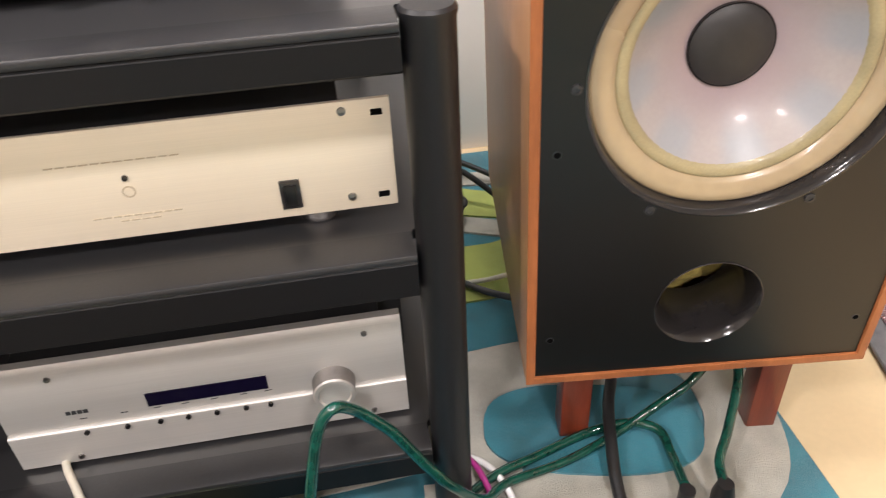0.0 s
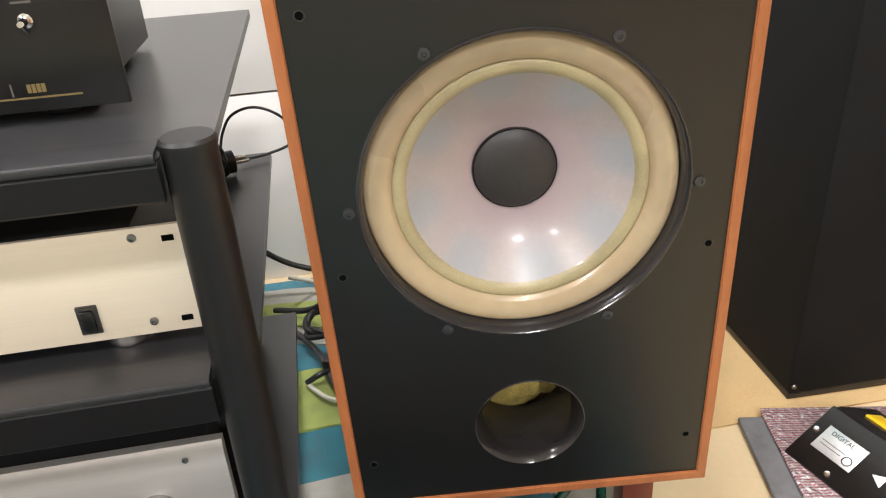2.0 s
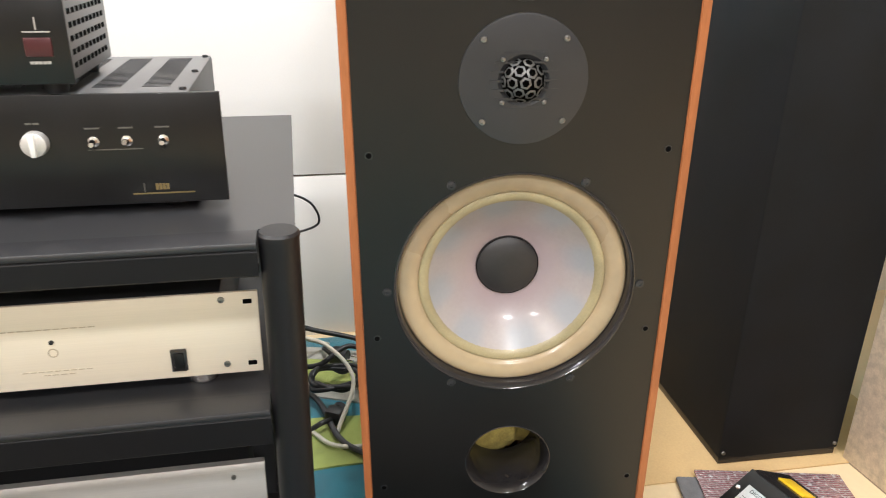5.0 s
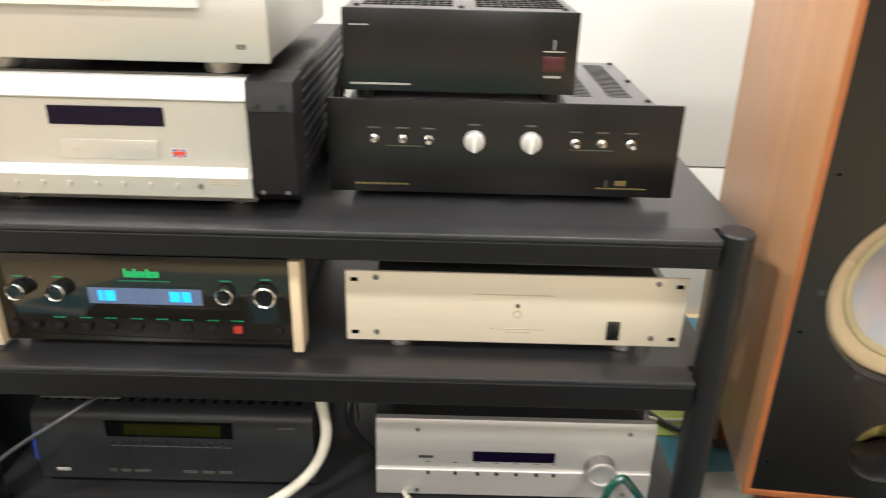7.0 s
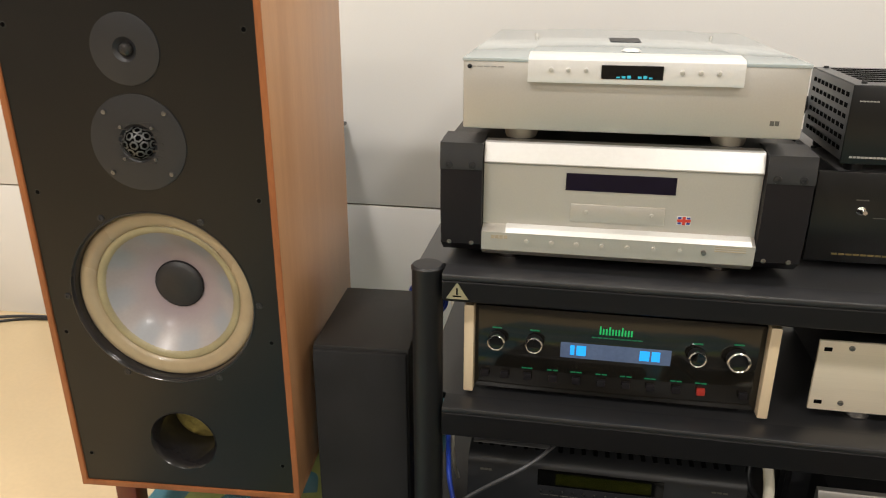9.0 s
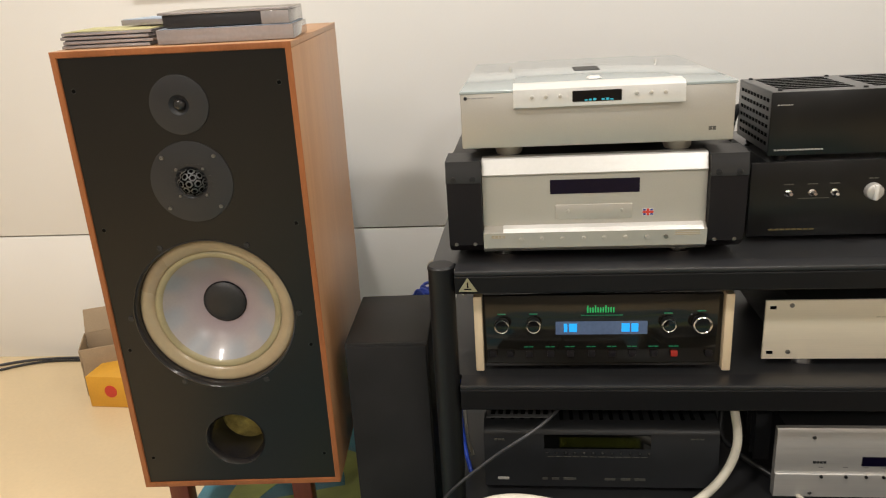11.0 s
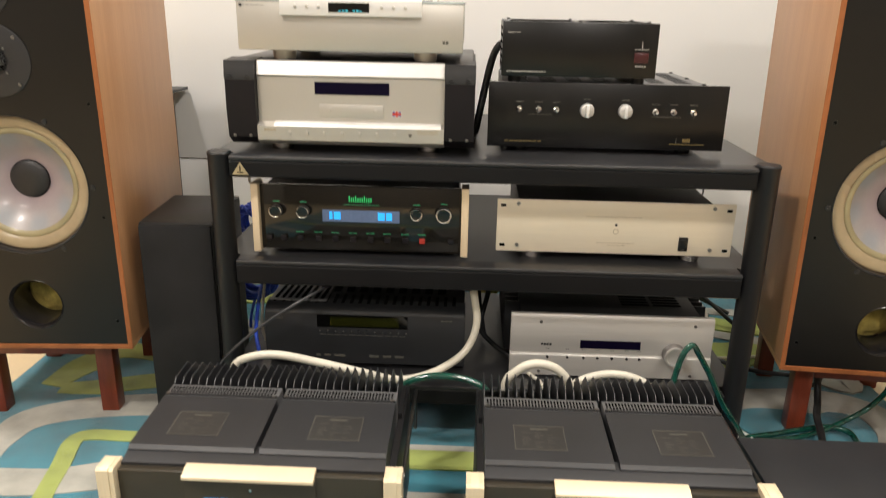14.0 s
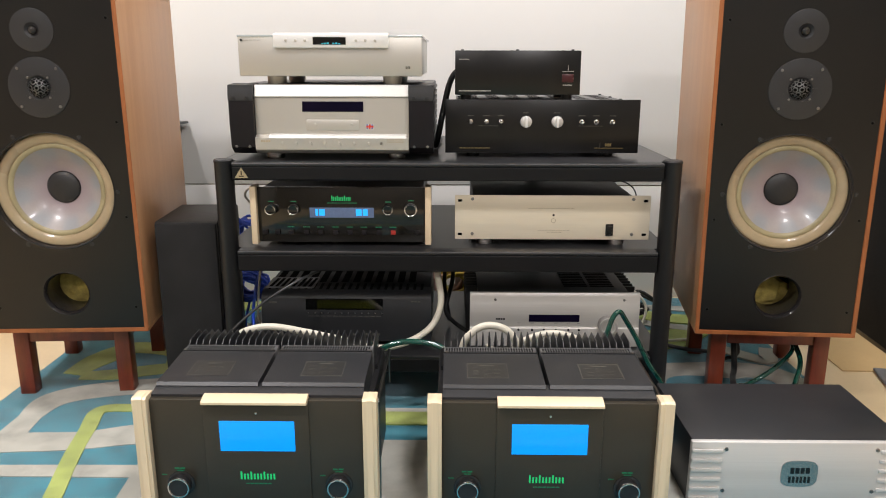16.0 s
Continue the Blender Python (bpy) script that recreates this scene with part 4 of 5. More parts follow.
mono_amp(-0.2835, 0.050, "pair of mono amplifiers")


def outboard_supply():
    t = thing("outboard_power_supply", "grey box power supply with ridged silver front", "power supply", pose(0.2160, 0.110, 0))
    part("case", box(B(), -0.209, 0.209, 0.012, 0.275, 0.010, 0.1485, 0.002), GREYMETAL, t)
    part("front_panel", box(B(), -0.213, 0.213, 0.0, 0.013, 0.006, 0.150, 0.003), PALESILVER, t, "brushed silver front panel")
    rib = None
    for sx in (-1, 1):
        for i in range(6):
            bm = box(B(), -0.030, 0.030, -0.004, 0.001, -0.0042, 0.0042, 0.002)
            m = pose(sx * 0.1825, 0, 0.131 - 0.0205 * i)
            if rib is None:
                rib = part("ridge", bm, PALESILVER, t, m=m)
            else:
                again(rib, m)
                bm.free()
    screws(t, [(sx * 0.146, z) for sx in (-1, 1) for z in (0.135, 0.045)], 0.004, SCREW, 0.0)
    bm = B()
    n = 32
    vs = []
    for i in range(n):
        a = 2 * math.pi * i / n
        cx, cz = abs(math.cos(a)) ** 0.55 * math.copysign(1, math.cos(a)), abs(math.sin(a)) ** 0.55 * math.copysign(1, math.sin(a))
        vs.append((0.036 * cx, 0.028 * cz))
    a = [bm.verts.new((x, -0.0015, z)) for x, z in vs]
    c = [bm.verts.new((x, 0.002, z)) for x, z in vs]
    bm.faces.new(a)
    for i in range(n):
        bm.faces.new((a[i], a[(i + 1) % n], c[(i + 1) % n], c[i]))
    bmesh.ops.recalc_face_normals(bm, faces=bm.faces)
    w = part("logo_window", bm, KNOBMETAL, t, "polished logo window", m=pose(0, 0, 0.083))
    bm = B()
    for i in range(6):
        box(bm, -0.020 + 0.0075 * i, -0.0155 + 0.0075 * i, -0.0024, -0.0010, -0.019, -0.006)
    for i in range(4):
        box(bm, -0.018 + 0.010 * i, -0.0105 + 0.010 * i, -0.0024, -0.0010, 0.001, 0.013)
    part("logo_mark", bm, GLASSBLACK, w)
    feet(t, (-0.17, 0.17), (0.04, 0.24), 0.0105, 0.018)


outboard_supply()


def loudspeaker(m, group, label):
    """Three-way box: cherry cabinet, black baffle, two small domes, large milky cone, round port."""
    t = thing("loudspeaker", label, "loudspeaker", m, group)
    x = m.translation.x
    z0, z1, w, d = 0.2056, 1.0193, 0.1885, 0.440
    part("bottom_panel", box(B(), -w, w, 0.0025, d, z0, z0 + 0.0098, 0.0012), CHERRY, t, "cherry veneered panel")
    part("top_panel", box(B(), -w, w, 0.0025, d, z1 - 0.0098, z1, 0.0012), CHERRY, t, "cherry veneered panel")
    part("side_panel", box(B(), -w, -w + 0.0098, 0.0025, d, z0 + 0.0099, z1 - 0.0099, 0.0012), CHERRY, t, "cherry veneered panel")
    part("side_panel", box(B(), w - 0.0098, w, 0.0025, d, z0 + 0.0099, z1 - 0.0099, 0.0012), CHERRY, t, "cherry veneered panel")
    part("back_panel", box(B(), -w + 0.0099, w - 0.0099, d - 0.02, d - 0.004, z0 + 0.0099, z1 - 0.0099), BAFFLE, t)
    for sx in (-1, 1):
        bm = B()
        o = [(sx * w, 0.0024), (sx * w, 0.0016), (sx * (w - 0.0012), 0.0010), (sx * (w - 0.0090), 0.0012), (sx * (w - 0.0100), 0.0042), (sx * (w - 0.0100), 0.0024)]
        lo = [bm.verts.new((px, py, z0 + 0.0001)) for px, py in o]
        hi = [bm.verts.new((px, py, z1 - 0.0001)) for px, py in o]
        for i in range(6):
            bm.faces.new((lo[i], lo[(i + 1) % 6], hi[(i + 1) % 6], hi[i]))
        bm.faces.new(lo)
        bm.faces.new(hi)
        bmesh.ops.recalc_face_normals(bm, faces=bm.faces)
        part("edge_lipping", bm, LIPPING, t, "orange-red cherry lipping")
    for zz, s in ((z0, 1), (z1, -1)):
        prof = [(0.0024, zz), (0.0014, zz), (0.0010, zz + s * 0.0012), (0.0012, zz + s * 0.0090), (0.0042, zz + s * 0.0100), (0.0024, zz + s * 0.0100)]
        part("edge_lipping", prism(B(), prof, -w + 0.0002, w - 0.0002), LIPPING, t, "orange-red cherry lipping")
    wz, pz, mz, tz = 0.5617, 0.3065, 0.8040, 0.9300
    holes = [(0, wz, 0.1415), (0, pz, 0.0550), (0, mz, 0.062), (0, tz, 0.043)]
    part("baffle", pierced(B(), -w + 0.0101, w - 0.0101, z0 + 0.0101, z1 - 0.0101, 0.004, 0.022, holes), BAFFLE, t, "matt black baffle")
    sock = None
    for gx in (-0.1632, 0.1628):
        for gz in (0.2703, 0.4997, 0.7266, 0.9583):
            if sock is None:
                sock = part("grille_socket", lathe(B(), [(0.0044, 0.0002), (0.0041, -0.0006), (0.0033, -0.0006), (0.0031, 0.0004)], seg=16), PLATE, t, m=pose(gx, 0.004, gz))
                pit = part("socket_hole", lathe(B(), [(0.0034, -0.0004), (0, -0.0004)], seg=14), HOLE, t, m=pose(gx, 0.004, gz))
            else:
                again(sock, pose(gx, 0.004, gz))
                again(pit, pose(gx, 0.004, gz))
    screws(t, [(0.149 * math.cos(radians(a)), wz + 0.149 * math.sin(radians(a))) for a in range(0, 360, 60)], 0.0054, PLATE, 0.0040)
    part("woofer_ring", lathe(B(), [(0.1425, 0.0030), (0.1410, 0.0027), (0.1388, 0.0050), (0.1372, 0.010), (0.1366, 0.030), (0.1425, 0.030)], seg=72, close=True), GLOSSBLACK, t, "glossy black chamfer ring", m=pose(0, 0, wz))
    part("woofer_gasket", lathe(B(), [(0.1369, 0.0205), (0.1355, 0.0190), (0.1330, 0.0180), (0.1285, 0.0178), (0.1235, 0.0186), (0.1180, 0.0204), (0.1130, 0.0232), (0.1120, 0.0265), (0.1369, 0.0290)], seg=72, close=True), FOAM, t, "cream rolled foam surround", m=pose(0, 0, wz), sharp=60)
    part("woofer_surround", lathe(B(), [(0.1128, 0.0256), (0.1118, 0.0240), (0.1100, 0.0234), (0.1060, 0.0236), (0.1020, 0.0254), (0.1000, 0.0278)], seg=72), FOAMIN, t, "yellowed rubber surround", m=pose(0, 0, wz), sharp=60)
    prof = []
    for i in range(15):
        u = i / 14
        prof.append((0.1010 - (0.1010 - 0.0370) * u, 0.0268 + 0.041 * (u + 0.16 * math.sin(math.pi * u))))
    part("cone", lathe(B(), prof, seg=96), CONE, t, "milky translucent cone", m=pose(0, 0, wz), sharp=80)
    part("cap_joint", lathe(B(), [(0.0398, 0.0672), (0.0392, 0.0640), (0.0376, 0.0650), (0.0372, 0.0700)], seg=48), GLOSSBLACK, t, "thin dark glue ring", m=pose(0, 0, wz), sharp=60)
    part("dust_cap", lathe(B(), [(0.0376, 0.0685), (0.0380, 0.0640), (0.0360, 0.0620), (0.030, 0.0592), (0.018, 0.0562), (0.0, 0.0552)], seg=48), CAPBLACK, t, "soft black dust cap", m=pose(0, 0, wz), sharp=50)
    # port: flared tube with wadding at its inner end
    part("port_tube", lathe(B(), [(0.0560, 0.0032), (0.0550, 0.0026), (0.0505, 0.0085), (0.0495, 0.016), (0.0495, 0.085), (0.0535, 0.085), (0.0560, 0.02)], seg=48, close=True), GLOSSBLACK, t, "glossy black port tube", m=pose(0, 0, pz))
    # Black disc added for the darkness inside the cabinet.
    part("port_dark_disc", cyl(B(), (0, 0.20, 0), 0.09, 0.004, "y", 24), HOLE, t, m=pose(0, 0, pz))
    bm = B()
    bmesh.ops.create_icosphere(bm, subdivisions=4, radius=1)
    for v in bm.verts:
        q = v.co.copy()
        v.co = Vector((q.x * 0.060, q.y * 0.024, q.z * 0.050)) * (1 + 0.42 * noise.noise(q * 2.3 + Vector((x, 0, 0))) + 0.16 * noise.noise(q * 6))
    part("wadding", bm, WOOL, t, "yellow wadding in the port", m=pose(-0.008, 0.112, pz - 0.020), sharp=180)
    # midrange
    p = part("midrange_plate", lathe(B(), [(0.0680, 0.0040), (0.0676, 0.0022), (0.0660, 0.0018), (0.0270, 0.0018), (0.0240, 0.0040), (0.0190, 0.006)], seg=64), PLATE, t, "dark grey round driver plate", m=pose(0, 0, mz))
    screws(p, [(0.0425 * sx, 0.0425 * sz) for sx in (-1, 1) for sz in (-1, 1)], 0.0034, SCREW, 0.0016)
    screws(p, [(0.0222 * sx, 0.0222 * sz) for sx in (-1, 1) for sz in (-1, 1)], 0.0026, SCREW, 0.0016)
    part("midrange_dome", lathe(B(), [(0.0235, 0.006), (0.020, -0.001), (0.013, -0.006), (0.0, -0.0085)], seg=32), HOLE, p)
    bm = B()
    bmesh.ops.create_icosphere(bm, subdivisions=2, radius=1)
    places = [v.co.copy() for v in bm.verts if v.co.y < -0.12]
    bm.free()
    bm = B()
    for q in places:
        n = q.normalized()
        a1 = n.orthogonal().normalized()
        a2 = n.cross(a1)
        c = Vector((n.x * 0.0235, 0.005 + n.y * 0.0165, n.z * 0.0235))
        inner, outer = [], []
        for i in range(6):
            e = a1 * math.cos(math.pi * i / 3) + a2 * math.sin(math.pi * i / 3)
            inner.append(bm.verts.new(c + e * 0.0040))
            outer.append(bm.verts.new(c + e * 0.0066 - n * 0.0009))
        for i in range(6):
            bm.faces.new((inner[i], inner[(i + 1) % 6], outer[(i + 1) % 6], outer[i]))
    part("midrange_grille", bm, GRILLE, p, "perforated metal dome grille")
    bm = B()
    for i in range(-3, 4):
        w2 = math.sqrt(max(0, 0.036 ** 2 - (0.0095 * i) ** 2))
        box(bm, -w2, w2, 0.0012, 0.0022, 0.0095 * i - 0.0012, 0.0095 * i + 0.0012)
    part("grille_rib", bm, PLATE, p)
    # tweeter
    p = part("tweeter_plate", lathe(B(), [(0.0475, 0.0040), (0.0471, 0.0022), (0.0455, 0.0018), (0.0165, 0.0018), (0.0120, 0.006), (0.0095, 0.007)], seg=56), PLATE, t, "small dark round driver plate", m=pose(0, 0, tz))
    part("tweeter_dome", lathe(B(), [(0.0105, 0.007), (0.0090, 0.002), (0.0055, -0.001), (0, -0.002)], seg=28), GLOSSBLACK, p, "glossy black dome")


def leaning(x, y, lean, side, turn):
    """A box that leans a little on its stand, about its front foot."""
    return pose(x, y, 0.208, lean, side, turn) @ Matrix.Translation((0, 0, -0.208))


RIGHT, LEFT = leaning(0.3331, 0.5413, 2.42, -1.22, -7.2), leaning(-1.413, 0.5377, 1.89, 0.55, 4.7)
loudspeaker(RIGHT, "pair of loudspeakers", "cherry three-way loudspeaker with milky woofer cone, beside the rack")
loudspeaker(LEFT, "pair of loudspeakers", "cherry three-way loudspeaker carrying disc cases on its top")


def wooden_stand(box_pose, shift, group):
    """Four square legs and aprons under a board that slopes with the box it carries."""
    turn = math.degrees(box_pose.to_euler().z)
    under = box_pose @ Vector((shift, 0.079, 0.2050))
    t = thing("speaker_stand", "low red mahogany stand with four square legs", "stand", pose(under.x, under.y, 0, 0, 0, turn), group)
    tilt = t.matrix_basis.inverted() @ box_pose
    down = tilt.to_3x3() @ Vector((0, 0, 1))

    def level(px, py):
        return under.z - (down.x * px + down.y * py) / down.z
    for px, py in ((-0.127, 0.021), (0.127, 0.021), (-0.127, 0.300), (0.127, 0.300)):
        part("leg", box(B(), px - 0.0195, px + 0.0195, py - 0.0195, py + 0.0195, 0, level(px, py) - 0.0185, 0.003), MAHOGANY, t)
    slope = tilt.to_3x3().to_4x4()
    slope.translation = (0, 0, under.z)
    part("apron", box(B(), -0.1070, 0.1070, 0.004, 0.026, -0.058, -0.0185, 0.002), MAHOGANY, t, m=slope)
    part("apron", box(B(), -0.1070, 0.1070, 0.293, 0.313, -0.058, -0.0185, 0.002), MAHOGANY, t, m=slope)
    part("apron", box(B(), -0.1420, -0.1230, 0.0425, 0.2785, -0.058, -0.0185, 0.002), MAHOGANY, t, m=slope)
    part("apron", box(B(), 0.1230, 0.1420, 0.0425, 0.2785, -0.058, -0.0185, 0.002), MAHOGANY, t, m=slope)
    part("top_board", box(B(), -0.155, 0.155, -0.001, 0.322, -0.0183, -0.0004, 0.003), MAHOGANY, t, m=slope)


wooden_stand(RIGHT, 0.018, "pair of stands")
wooden_stand(LEFT, -0.038, "pair of stands")


def small_tower():
    t = thing("slim_black_loudspeaker", "slim black vinyl loudspeaker standing on the rug", "loudspeaker", pose(-1.123, 0.588, 0, 0, 0, 3))
    part("cabinet", box(B(), -0.0775, 0.0775, 0.006, 0.235, 0.004, 0.478, 0.005), TOWER, t)
    part("front_grille", box(B(), -0.0745, 0.0745, -0.006, 0.006, 0.010, 0.474, 0.004), GRILLECLOTH, t, "black cloth grille")
    feet(t, (-0.06, 0.06), (0.03, 0.21), 0.0045, 0.010, BLACKCABLE)


small_tower()


def large_tower():
    t = thing("tall_dark_loudspeaker", "tall dark loudspeaker with cloth covered sides", "loudspeaker", pose(0.974, 0.823, 0, 0, 0, -2))
    part("cabinet", box(B(), -0.127, 0.127, 0.0, 0.36, 0.020, 1.22, 0.004), CLOTH, t)
    part("plinth", box(B(), -0.124, 0.124, 0.003, 0.357, 0.004, 0.0195, 0.002), GLOSSBLACK, t, "glossy black plinth")
    st = part("corner_stud", lathe(B(), [(0, -0.0035), (0.003, -0.003), (0.0045, 0.001)], seg=12), SCREW, t, m=pose(-0.118, 0, 0.032))
    again(st, pose(0.118, 0, 0.032))


large_tower()
tilted = solid("chipboard_cabinet", box(B(), 0, 0.40, -0.46, 0.0, 0.004, 1.20, 0.002), CHIP, "tall speckled beige board cabinet with a thin dark base", "cabinet", pose(1.108, 0.808, 0, 0, 0, 4))
part("base_strip", box(B(), 0.002, 0.398, -0.458, -0.002, 0, 0.0038), GAP, tilted)

# ---- floor coverings ----
rug = thing("rug", "teal shaggy rug with pale and lime curving bands", "rug", pose(0, 0, 0))
part("ground_cloth", box(B(), -1.635, 0.528, -1.9, 1.46, 0.0005, 0.007, 0.003), TEAL, rug, "teal pile")
LEVEL = {"PALE": 0.0080, "LIME": 0.0081, "TEAL": 0.0150}


STEP = [0.0]


def band(points, widths, material, level):
    """A curving band of pile along a line in plan, of changing width."""
    STEP[0] += 0.00022
    level += STEP[0]
    path = smooth_path([(x, y, 0) for x, y in points], 6)
    n = len(path)
    bm = B()
    left, right = [], []
    for i, q in enumerate(path):
        way = (path[min(i + 1, n - 1)] - path[max(i - 1, 0)]).normalized()
        side = Vector((-way.y, way.x, 0))
        u = i / (n - 1) * (len(widths) - 1)
        k = min(int(u), len(widths) - 2)
        w = widths[k] + (widths[k + 1] - widths[k]) * (u - k)
        left.append(q + side * w / 2)
        right.append(q - side * w / 2)
    a = [bm.verts.new((v.x, v.y, level)) for v in left + right[::-1]]
    c = [bm.verts.new((v.x, v.y, 0.004)) for v in left + right[::-1]]
    m = len(a)
    for i in range(n - 1):
        bm.faces.new((a[i], a[i + 1], a[m - 2 - i], a[m - 1 - i]))
    for i in range(m):
        bm.faces.new((a[i], a[(i + 1) % m], c[(i + 1) % m], c[i]))
    bmesh.ops.recalc_face_normals(bm, faces=bm.faces)
    return part("rug_band", bm, material, rug, sharp=50)


def patch(x, y, rx, ry, turn, material, level, power=0.75):
    bm = B()
    n = 40
    pts = []
    for i in range(n):
        a = 2 * math.pi * i / n
        cx = abs(math.cos(a)) ** power * math.copysign(rx, math.cos(a))
        cy = abs(math.sin(a)) ** power * math.copysign(ry, math.sin(a))
        pts.append((cx, cy))
    slab(bm, pts, 0.004, level)
    return part("rug_patch", bm, material, rug, m=pose(x, y, 0, 0, 0, turn))


P, L, T2 = LEVEL["PALE"], LEVEL["LIME"], LEVEL["TEAL"]
# by the loudspeaker that carries the disc cases
band([(-1.50, 0.34), (-1.507, 0.47), (-1.500, 0.565), (-1.440, 0.614), (-1.34, 0.645), (-1.20, 0.665), (-1.05, 0.670)], [0.075, 0.06, 0.095, 0.095, 0.095, 0.10, 0.09], PALE, P)
band([(-1.50, 0.72), (-1.40, 0.735), (-1.28, 0.775), (-1.10, 0.80)], [0.05, 0.075, 0.075, 0.08], LIME, L)
band([(-1.53, 0.73), (-1.50, 0.84), (-1.44, 0.93), (-1.30, 0.90), (-1.26, 0.80)], [0.06, 0.10, 0.09, 0.07, 0.06], LIME, L)
band([(-1.63, 0.33), (-1.47, 0.345), (-1.33, 0.355), (-1.20, 0.390), (-1.02, 0.41)], [0.10, 0.09, 0.085, 0.10, 0.10], PALE, P)
band([(-1.63, 0.215), (-1.45, 0.222), (-1.25, 0.224), (-1.02, 0.225)], [0.05, 0.045, 0.048, 0.05], PALE, P)
band([(-1.080, 0.25), (-1.085, 0.12), (-1.09, -0.10)], [0.14, 0.11, 0.11], PALE, P)
band([(-1.63, 0.06), (-1.40, 0.05), (-1.16, 0.02)], [0.06, 0.06, 0.06], PALE, P)
band([(-1.235, -0.02), (-1.273, 0.14), (-1.311, 0.29), (-1.334, 0.41), (-1.352, 0.495), (-1.325, 0.522), (-1.24, 0.522), (-1.10, 0.525)], [0.040, 0.038, 0.038, 0.040, 0.040, 0.038, 0.04], LIME, L)
# between and behind the amplifiers
band([(-0.95, 0.475), (-0.56, 0.478), (-0.20, 0.48)], [0.07, 0.07, 0.07], LIME, L)
band([(-0.95, 0.523), (-0.56, 0.520), (-0.20, 0.525)], [0.02, 0.02, 0.02], PALE, P)
band([(-0.95, 0.24), (-0.56, 0.24), (0.10, 0.24)], [0.25, 0.25, 0.25], PALE, P)
# round the other loudspeaker
band([(-0.30, 0.70), (0.00, 0.72), (0.20, 0.755), (0.36, 0.79), (0.46, 0.74), (0.47, 0.62), (0.40, 0.53), (0.20, 0.52), (0.02, 0.53)], [0.20, 0.20, 0.16, 0.10, 0.09, 0.10, 0.12, 0.14, 0.14], PALE, P)
band([(0.09, 0.52), (0.11, 0.66), (0.09, 0.80)], [0.10, 0.10, 0.10], PALE, P)
patch(0.264, 0.645, 0.148, 0.078, -13, TEAL, T2)
band([(-0.40, 0.98), (-0.10, 1.00), (0.08, 1.025), (0.22, 1.03), (0.34, 1.10)], [0.15, 0.15, 0.165, 0.15, 0.08], LIME, L)
band([(-0.40, 1.34), (0.0, 1.335), (0.12, 1.29), (0.30, 1.22), (0.50, 1.20)], [0.10, 0.12, 0.10, 0.09, 0.10], LIME, L)
band([(-0.40, 1.385), (0.04, 1.385), (0.20, 1.345), (0.50, 1.31)], [0.05, 0.06, 0.05, 0.05], PALE, P)
band([(0.02, 1.245), (0.12, 1.205), (0.30, 1.13), (0.50, 1.08)], [0.05, 0.05, 0.05, 0.06], PALE, P)
band([(0.36, 0.95), (0.46, 0.86), (0.50, 0.95)], [0.05, 0.06, 0.04], PALE, P)
# far side by the slim loudspeaker
band([(-1.60, 1.10), (-1.35, 1.16), (-1.10, 1.10), (-0.80, 1.20)], [0.08, 0.09, 0.09, 0.08], PALE, P)
band([(-1.55, 1.30), (-1.20, 1.33), (-0.80, 1.36)], [0.08, 0.09, 0.08], LIME, L)

# the part of the rug in front of the amplifiers
for i in range(5):
    y = -0.32 - 0.32 * i
    band([(-1.60, y), (-1.15, y + 0.10), (-0.70, y - 0.06), (-0.20, y + 0.09), (0.20, y - 0.04), (0.50, y + 0.03)], [0.07, 0.09, 0.08, 0.10, 0.08, 0.06], (PALE, LIME)[i % 2], (P, L)[i % 2])

solid("cardboard_sheet", box(B(), -0.27, 0.35, -0.29, 0.29, 0.0008, 0.0045, 0.001), CARD, "flat sheet of brown cardboard on the floor", "cardboard", pose(0.935, 1.085, 0, 0, 0, -1))
pad = thing("foil_pad", "pink and silver ribbed foil pad over grey foam", "pad", pose(0.784, 0.806, 0, 0, 0, -13))
part("foam_layer", box(B(), -0.036, 0.262, -0.40, -0.012, 0.0050, 0.014, 0.004), GREYFOAM, pad, "grey foam underlay")
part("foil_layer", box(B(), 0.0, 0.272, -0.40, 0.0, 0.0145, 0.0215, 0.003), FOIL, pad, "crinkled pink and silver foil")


def text_mesh(words, size):
    cu = bpy.data.curves.new("lettering", "FONT")
    cu.body, cu.size, cu.extrude, cu.align_x = words, size, 0.0003, "CENTER"
    ob = new("lettering_source", cu)
    me = bpy.data.meshes.new_from_object(ob.evaluated_get(bpy.context.evaluated_depsgraph_get()))
    bpy.data.objects.remove(ob)
    me.name = "lettering"
    return me


